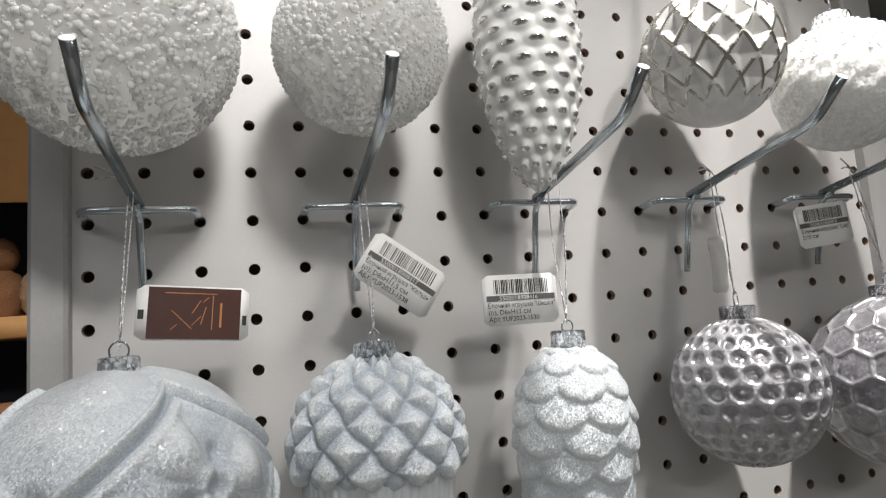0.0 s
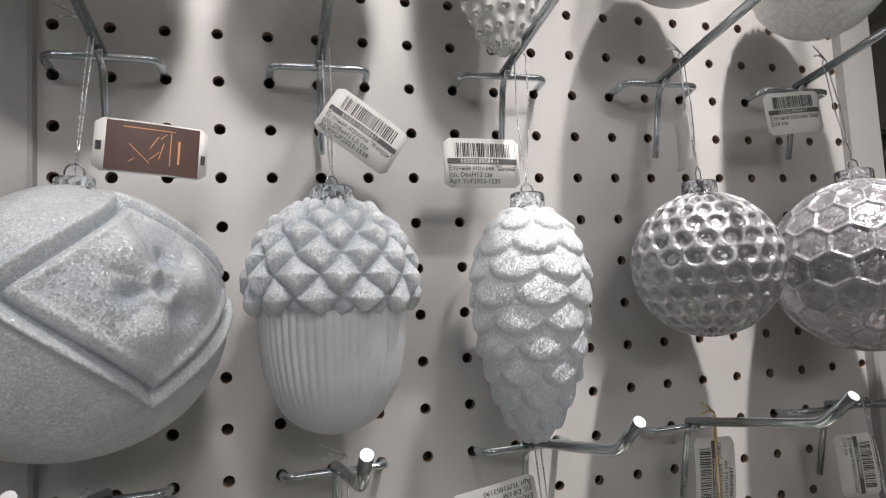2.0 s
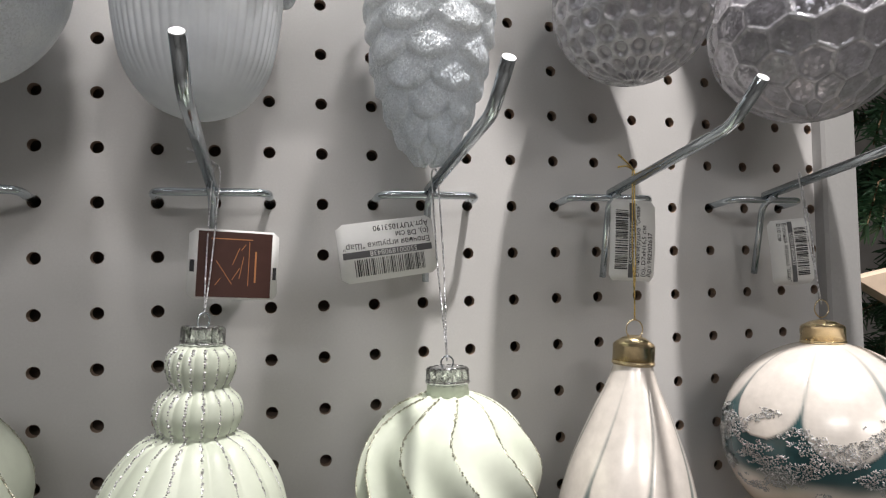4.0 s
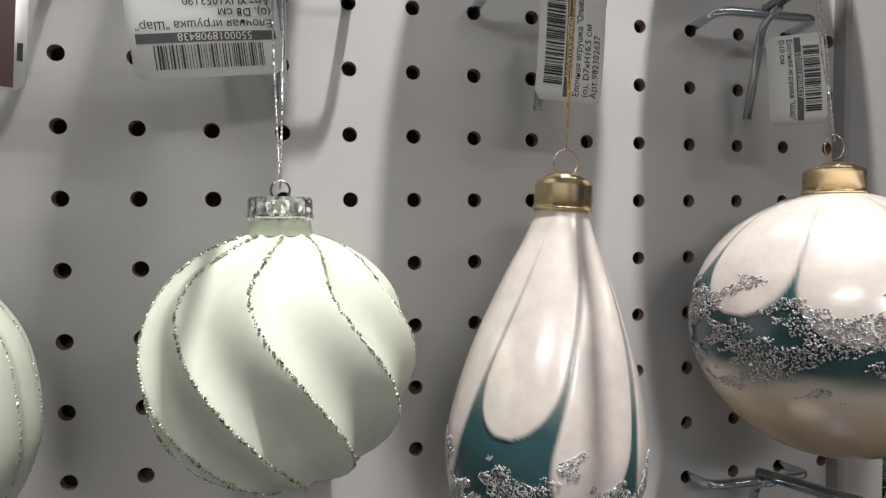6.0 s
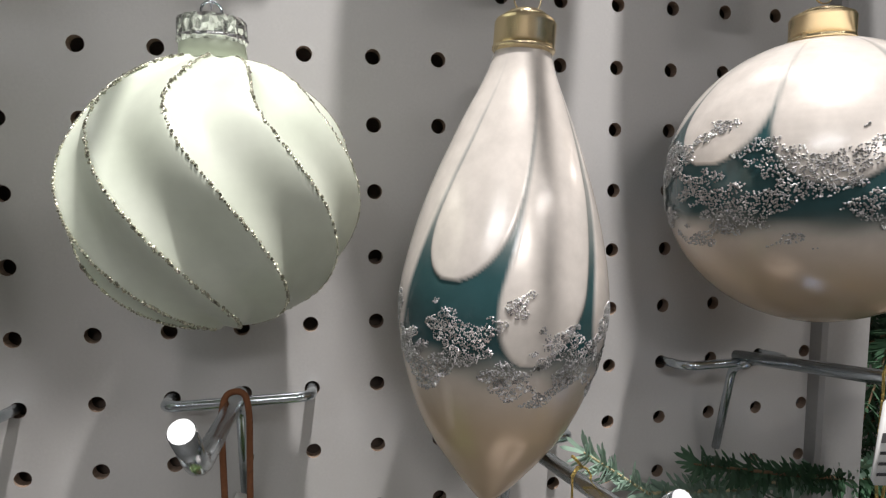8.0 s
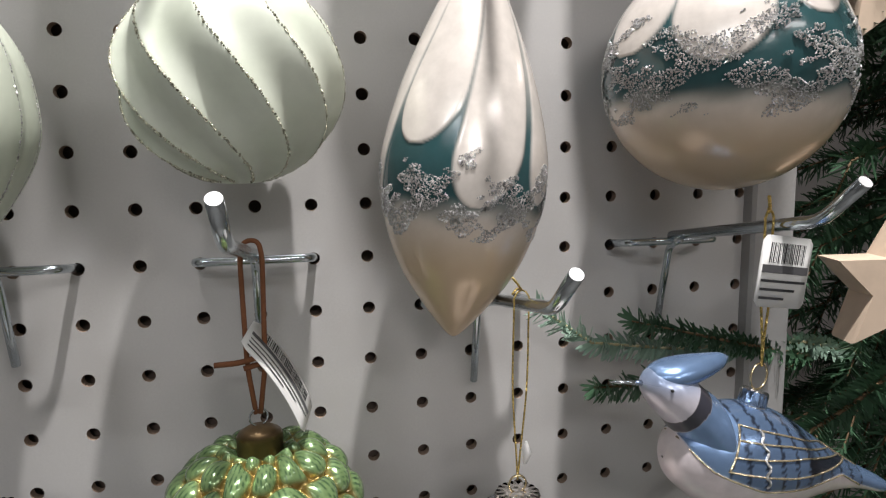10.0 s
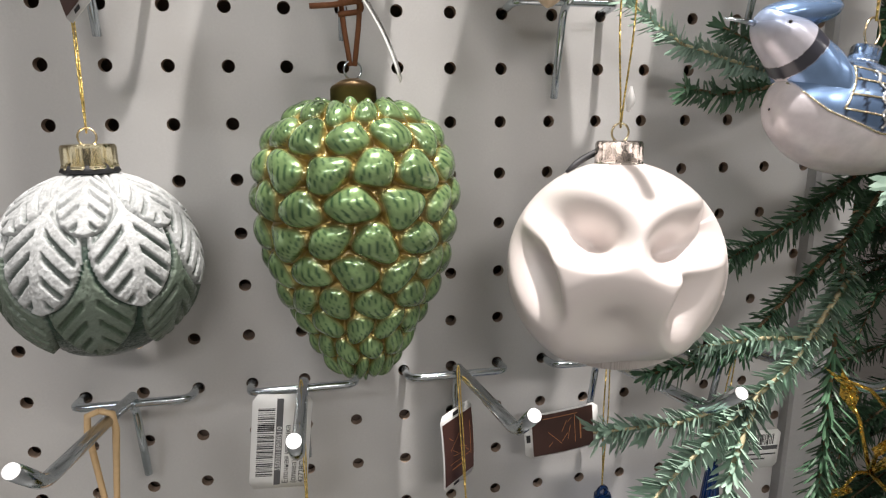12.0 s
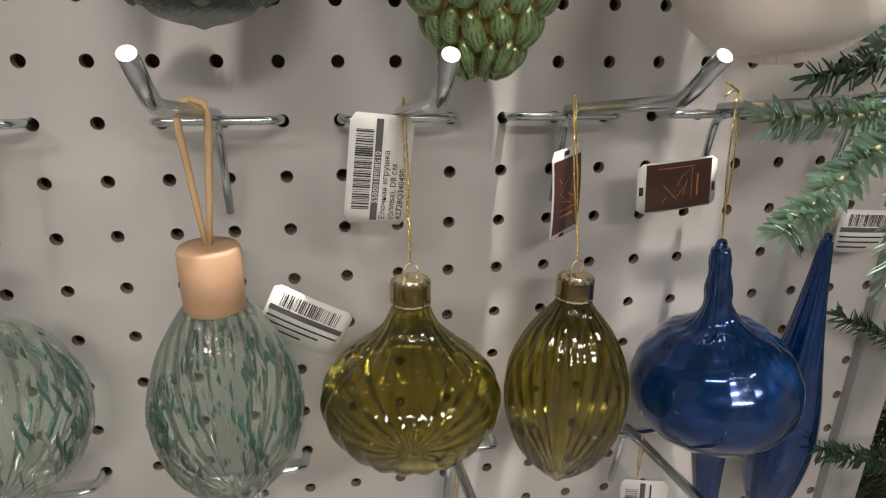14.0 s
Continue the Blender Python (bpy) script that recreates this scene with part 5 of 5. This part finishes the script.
def hanging_tag(col, row, at, spin, yaw, seed):
    """A loose price tag on a thread over a hook."""
    o = thing("hanging_tag", (col_x(col), at, row_z(row) - 0.035), "white bar-coded price tag hanging from a wire hook", "price tag")
    price_tag(o, (0.004, -0.003, 0.0), w=0.040, h=0.025, spin=spin, yaw=yaw, bars_only=True, seed=seed)
    thread(o, 0.016, 0.035 + stem_top(at), 0.0, 0.0, THREAD_GOLD, gap=0.0008)
    return o


hanging_tag(9, 32, -0.034, 78, 12, 21)
hanging_tag(13, 32, -0.034, 92, -16, 22)


# ---- fir tree beside the board ----
NEEDLE = plain("fir_needle", (0.08, 0.175, 0.095), 0.45, 0, 0.45, 60, 0.1)
# Paler sprigs, with the needles' whitish highlights put into the colour.
NEEDLE_PALE = plain("fir_needle_highlit", (0.37, 0.53, 0.42), 0.35, 0, 0.5, 60, 0.1)
TWIG_PALE = plain("fir_twig_tip", (0.52, 0.44, 0.27), 0.7, 0, 0.3, 200, 0.3)
TWIG = plain("fir_twig", (0.16, 0.10, 0.05), 0.8, 0, 0.3, 200, 0.4)


def sprig(parent, pts, needle=0.0095, dens=900, r=0.0011, pale=False, seed=0, spread=1.0):
    """A twig with moulded needles all round it."""
    rnd = random.Random(seed)
    p = [Vector(a) for a in pts]
    fine = []
    for k in range(len(p) - 1):
        fine += [p[k].lerp(p[k + 1], q / 6) for q in range(6)]
    fine.append(p[-1])
    part("twig", Mesh().tube(fine, [r * (1.2 - 0.8 * k / (len(fine) - 1)) for k in range(len(fine))], 6), TWIG_PALE if pale else TWIG, parent)
    m = Mesh()
    for a, b in zip(fine, fine[1:]):
        d = (b - a)
        n = max(1, int(d.length * dens * (1.1 if pale else 1.4)))
        d = d.normalized()
        s0 = d.cross(Vector((0.2, 0.3, 0.9))).normalized()
        s1 = d.cross(s0)
        for _ in range(n):
            q = a.lerp(b, rnd.random())
            w = rnd.uniform(0, 2 * math.pi)
            out = (s0 * math.cos(w) + s1 * math.sin(w) * spread + d * rnd.uniform(0.5, 0.95)).normalized()
            ln = needle * rnd.uniform(0.75, 1.15)
            tip = q + out * ln + Vector((0, 0, -0.0012))
            sd = out.cross(d).normalized() * (0.00085 if pale else 0.0007)
            ud = out.cross(sd).normalized() * 0.00035
            mid = q.lerp(tip, 0.82)
            m.add([q + sd, q + ud, q - sd, mid + sd, mid + ud, mid - sd, tip], [(0, 1, 4, 3), (1, 2, 5, 4), (2, 0, 3, 5), (3, 4, 6), (4, 5, 6), (5, 3, 6)])
    me = m.data("needles", False)
    tagged(part("foliage", me, NEEDLE_PALE if pale else NEEDLE, parent, "moulded green fir needles"), kind="stuff")


tree = thing("fir_tree", (0.62, 0.12, 0.0), "artificial green fir tree standing beside the pegboard", "tree")
part("trunk", Mesh().tube([(0, 0, 0), (0, 0, 1.2), (0, 0, 2.2)], [0.03, 0.022, 0.008], 12), TWIG, tree)


def local(q):
    return (q[0] - 0.62, q[1] - 0.12, q[2])


def branch(pts, **kw):
    sprig(tree, [local(q) for q in pts], **kw)


# twigs that reach in front of the board
branch([(0.40, 0.03, 1.085), (0.30, 0.005, 1.112), (0.20, -0.022, 1.124), (0.150, -0.033, 1.134), (0.124, -0.030, 1.152)], pale=True, seed=1, dens=2300)
branch([(0.30, 0.0, 1.105), (0.22, -0.02, 1.128), (0.172, -0.03, 1.142)], seed=2, dens=1900)
branch([(0.22, -0.024, 1.118), (0.17, -0.035, 1.112), (0.148, -0.04, 1.115)], seed=3, dens=1900)
branch([(0.40, 0.0, 1.115), (0.30, -0.035, 1.092), (0.235, -0.05, 1.075), (0.205, -0.058, 1.060), (0.180, -0.060, 1.048), (0.150, -0.066, 1.038)], seed=4, dens=2000, needle=0.012)
branch([(0.275, -0.04, 1.085), (0.225, -0.062, 1.05), (0.186, -0.074, 1.028), (0.150, -0.088, 1.008), (0.112, -0.086, 1.001)], seed=5, dens=2000)
branch([(0.215, -0.068, 1.045), (0.20, -0.085, 1.01), (0.192, -0.095, 0.965), (0.186, -0.1, 0.925)], seed=6, dens=1900, needle=0.012)
branch([(0.215, -0.075, 1.035), (0.168, -0.098, 1.005), (0.135, -0.108, 0.990), (0.105, -0.120, 0.978), (0.068, -0.138, 0.963)], pale=True, seed=7, dens=2900)
branch([(0.150, -0.102, 0.996), (0.115, -0.106, 0.990), (0.080, -0.106, 0.990)], pale=True, seed=8, dens=2700)
branch([(0.150, -0.103, 0.996), (0.130, -0.118, 0.978), (0.118, -0.130, 0.958), (0.112, -0.136, 0.944)], pale=True, seed=9, dens=2700)
branch([(0.185, -0.09, 1.012), (0.158, -0.092, 1.015), (0.132, -0.088, 1.012)], pale=True, seed=10, dens=2700)
branch([(0.30, -0.08, 1.06), (0.22, -0.105, 1.065), (0.175, -0.135, 1.078), (0.150, -0.150, 1.085)], pale=True, seed=11, dens=2700)
branch([(0.30, -0.05, 0.84), (0.25, -0.03, 0.855), (0.215, -0.02, 0.868)], seed=12, dens=1900)
branch([(0.30, -0.06, 0.80), (0.245, -0.05, 0.79), (0.20, -0.045, 0.80)], seed=13, dens=1900)
# low twigs over the board's edge
low = random.Random(31)
for k in range(16):
    z, x, y = low.uniform(0.66, 0.86), low.uniform(0.255, 0.295), low.uniform(-0.085, -0.02)
    branch([(0.50, 0.04, z + 0.07), (0.38, 0.5 * y, z + 0.045), (x + 0.035, y, z + 0.012), (x, y - 0.012, z - 0.015)], seed=60 + k, dens=1100, needle=0.014)
# the body of the tree
rnd = random.Random(77)
for k in range(250):
    z = rnd.uniform(0.55, 1.62)
    y = rnd.uniform(-0.10, 0.14)
    x = rnd.uniform(0.290, 0.39) + max(0, (z - 1.25)) * 0.08
    base = (0.60, 0.12 + 0.2 * (y - 0.1), z + 0.07)
    mid = (0.5 * (base[0] + x) + 0.02, 0.5 * (base[1] + y), z + 0.045)
    branch([base, mid, (x + 0.03, y, z + 0.012), (x, y - 0.015, z - 0.02)], seed=100 + k, dens=900, needle=0.015)

GOLD_LEAF = glitter("gold_glitter_leaf", (0.75, 0.50, 0.10), 0.2, 0.95, 900, 1.2)


def gold_spray(at, seed):
    r2 = random.Random(seed)
    o = thing("gold_spray", at, "gold glitter twig pushed into the fir tree", "decoration")
    for _ in range(7):
        d = Vector((r2.uniform(-1, 0.4), r2.uniform(-1, 0.2), r2.uniform(-0.4, 1))).normalized()
        q = d * r2.uniform(0.02, 0.045)
        part("stalk", Mesh().tube([(0, 0, 0), q * 0.5 + Vector((0, 0, 0.004)), q], [0.0009, 0.0008, 0.0004], 6), GOLD_LEAF, o)
        side = d.cross(Vector((0, 0.3, 1))).normalized() * 0.0035
        part("leaf", Mesh().add([q - d * 0.012, q - d * 0.004 + side, q + d * 0.008, q - d * 0.004 - side, q - d * 0.004 + Vector((0, 0, 0.001))], [(0, 1, 4), (1, 2, 4), (2, 3, 4), (3, 0, 4)]), GOLD_LEAF, o)
    return o


gold_spray((0.235, -0.118, 1.050), 1)
gold_spray((0.205, -0.115, 0.985), 2)
gold_spray((0.198, -0.112, 0.962), 3)


def wooden_star(at, size, turn, tilt):
    o = thing("wooden_star", at, "pale wooden star hanging on a jute rope in the fir tree", "star")
    m = Mesh()
    pts = [(size * (1 if k % 2 == 0 else 0.46) * math.sin(2 * math.pi * k / 10), size * (1 if k % 2 == 0 else 0.46) * math.cos(2 * math.pi * k / 10)) for k in range(10)]
    rim = [(x * 0.97, -0.009, z * 0.97) for x, z in pts] + [(x, -0.007, z) for x, z in pts] + [(x, 0.007, z) for x, z in pts] + [(x * 0.97, 0.009, z * 0.97) for x, z in pts]
    faces = [(r * 10 + k, r * 10 + (k + 1) % 10, (r + 1) * 10 + (k + 1) % 10, (r + 1) * 10 + k) for r in range(3) for k in range(10)]
    m.add(rim + [(0, -0.009, 0), (0, 0.009, 0)], faces + [(40, (k + 1) % 10, k) for k in range(10)] + [(41, 30 + k, 30 + (k + 1) % 10) for k in range(10)])
    part("star_body", m.data("star_body", False), STAR_WOOD, o)
    part("rope", Mesh().tube([(-0.004, 0, size * 0.9), (-0.007, -0.004, size * 1.3), (0.0, -0.004, size * 1.75), (0.008, 0, size * 1.4), (0.004, 0, size * 0.9)], 0.0018, 8), JUTE, o)
    o.rotation_euler = (0, radians(tilt), radians(turn))
    return o


wooden_star((0.288, -0.060, 1.159), 0.0345, -14, 4)
wooden_star((0.338, -0.004, 1.322), 0.050, -22, -8)

# ---- shop shelves past the left edge ----
ORANGE = plain("orange_shelf_board", (0.52, 0.27, 0.10), 0.6, 0, 0.2, 30)
PLUSH = plain("brown_plush", (0.30, 0.14, 0.06), 0.95, 0, 0.4, 400, 0.8, 0.003)
PLUSH_PALE = plain("sandy_plush", (0.45, 0.30, 0.17), 0.95, 0, 0.4, 400, 0.8, 0.003)
NAVY = plain("navy_box", (0.03, 0.04, 0.07), 0.5, 0, 0.2, 30)
TEAL = plain("teal_glaze", (0.06, 0.20, 0.21), 0.25, 0, 0.3, 60)
RED = plain("red_glaze", (0.32, 0.04, 0.03), 0.3, 0, 0.3, 60)
shelf = thing("shop_shelf", (-0.95, 0.75, 0), "orange-brown wooden shop shelf filled with toys", "shelf")
part("back_panel", Mesh().box(-0.6, 0.6, 0.28, 0.30, 0, 2.4), NAVY, shelf)
for zz in (0.75, 1.02, 1.28, 1.545, 1.93):
    part("shelf_board", Mesh().box(-0.6, 0.6, -0.02, 0.28, zz, zz + 0.03), ORANGE, shelf)
part("header_board", Mesh().box(-0.6, 0.6, -0.03, -0.02, 1.745, 2.1), ORANGE, shelf)
for k in range(24):
    xx, zz = -0.47 - 0.0315 * k, (1.575, 1.31, 1.31)[k % 3]
    kind = rnd.choice((0, 1))
    t = thing("plush_toy" if zz > 1.5 else "glazed_figure", (xx, 0.80 + 0.05 * (k % 2), zz), "small soft brown toy sitting on the shelf" if zz > 1.5 else "small glazed shop figure standing on the shelf", "toy", "goods on the shop shelf")
    mat = rnd.choice((PLUSH, PLUSH_PALE)) if zz > 1.5 else rnd.choice((TEAL, RED, TEAL, PLUSH))
    part("body", turned("body", spline([(0.004, 0.09), (0.03, 0.075), (0.043, 0.045), (0.04, 0.02), (0.03, 0.0), (0.001, 0.0)]), 40, 30, lambda u, s: 0.003 * fade_noise(u, s, 5)), mat, t)
    part("head", turned("head", ball(0.032, 0.105), 36, 28, lambda u, s: 0.002 * fade_noise(u, s, 6)), mat, t)
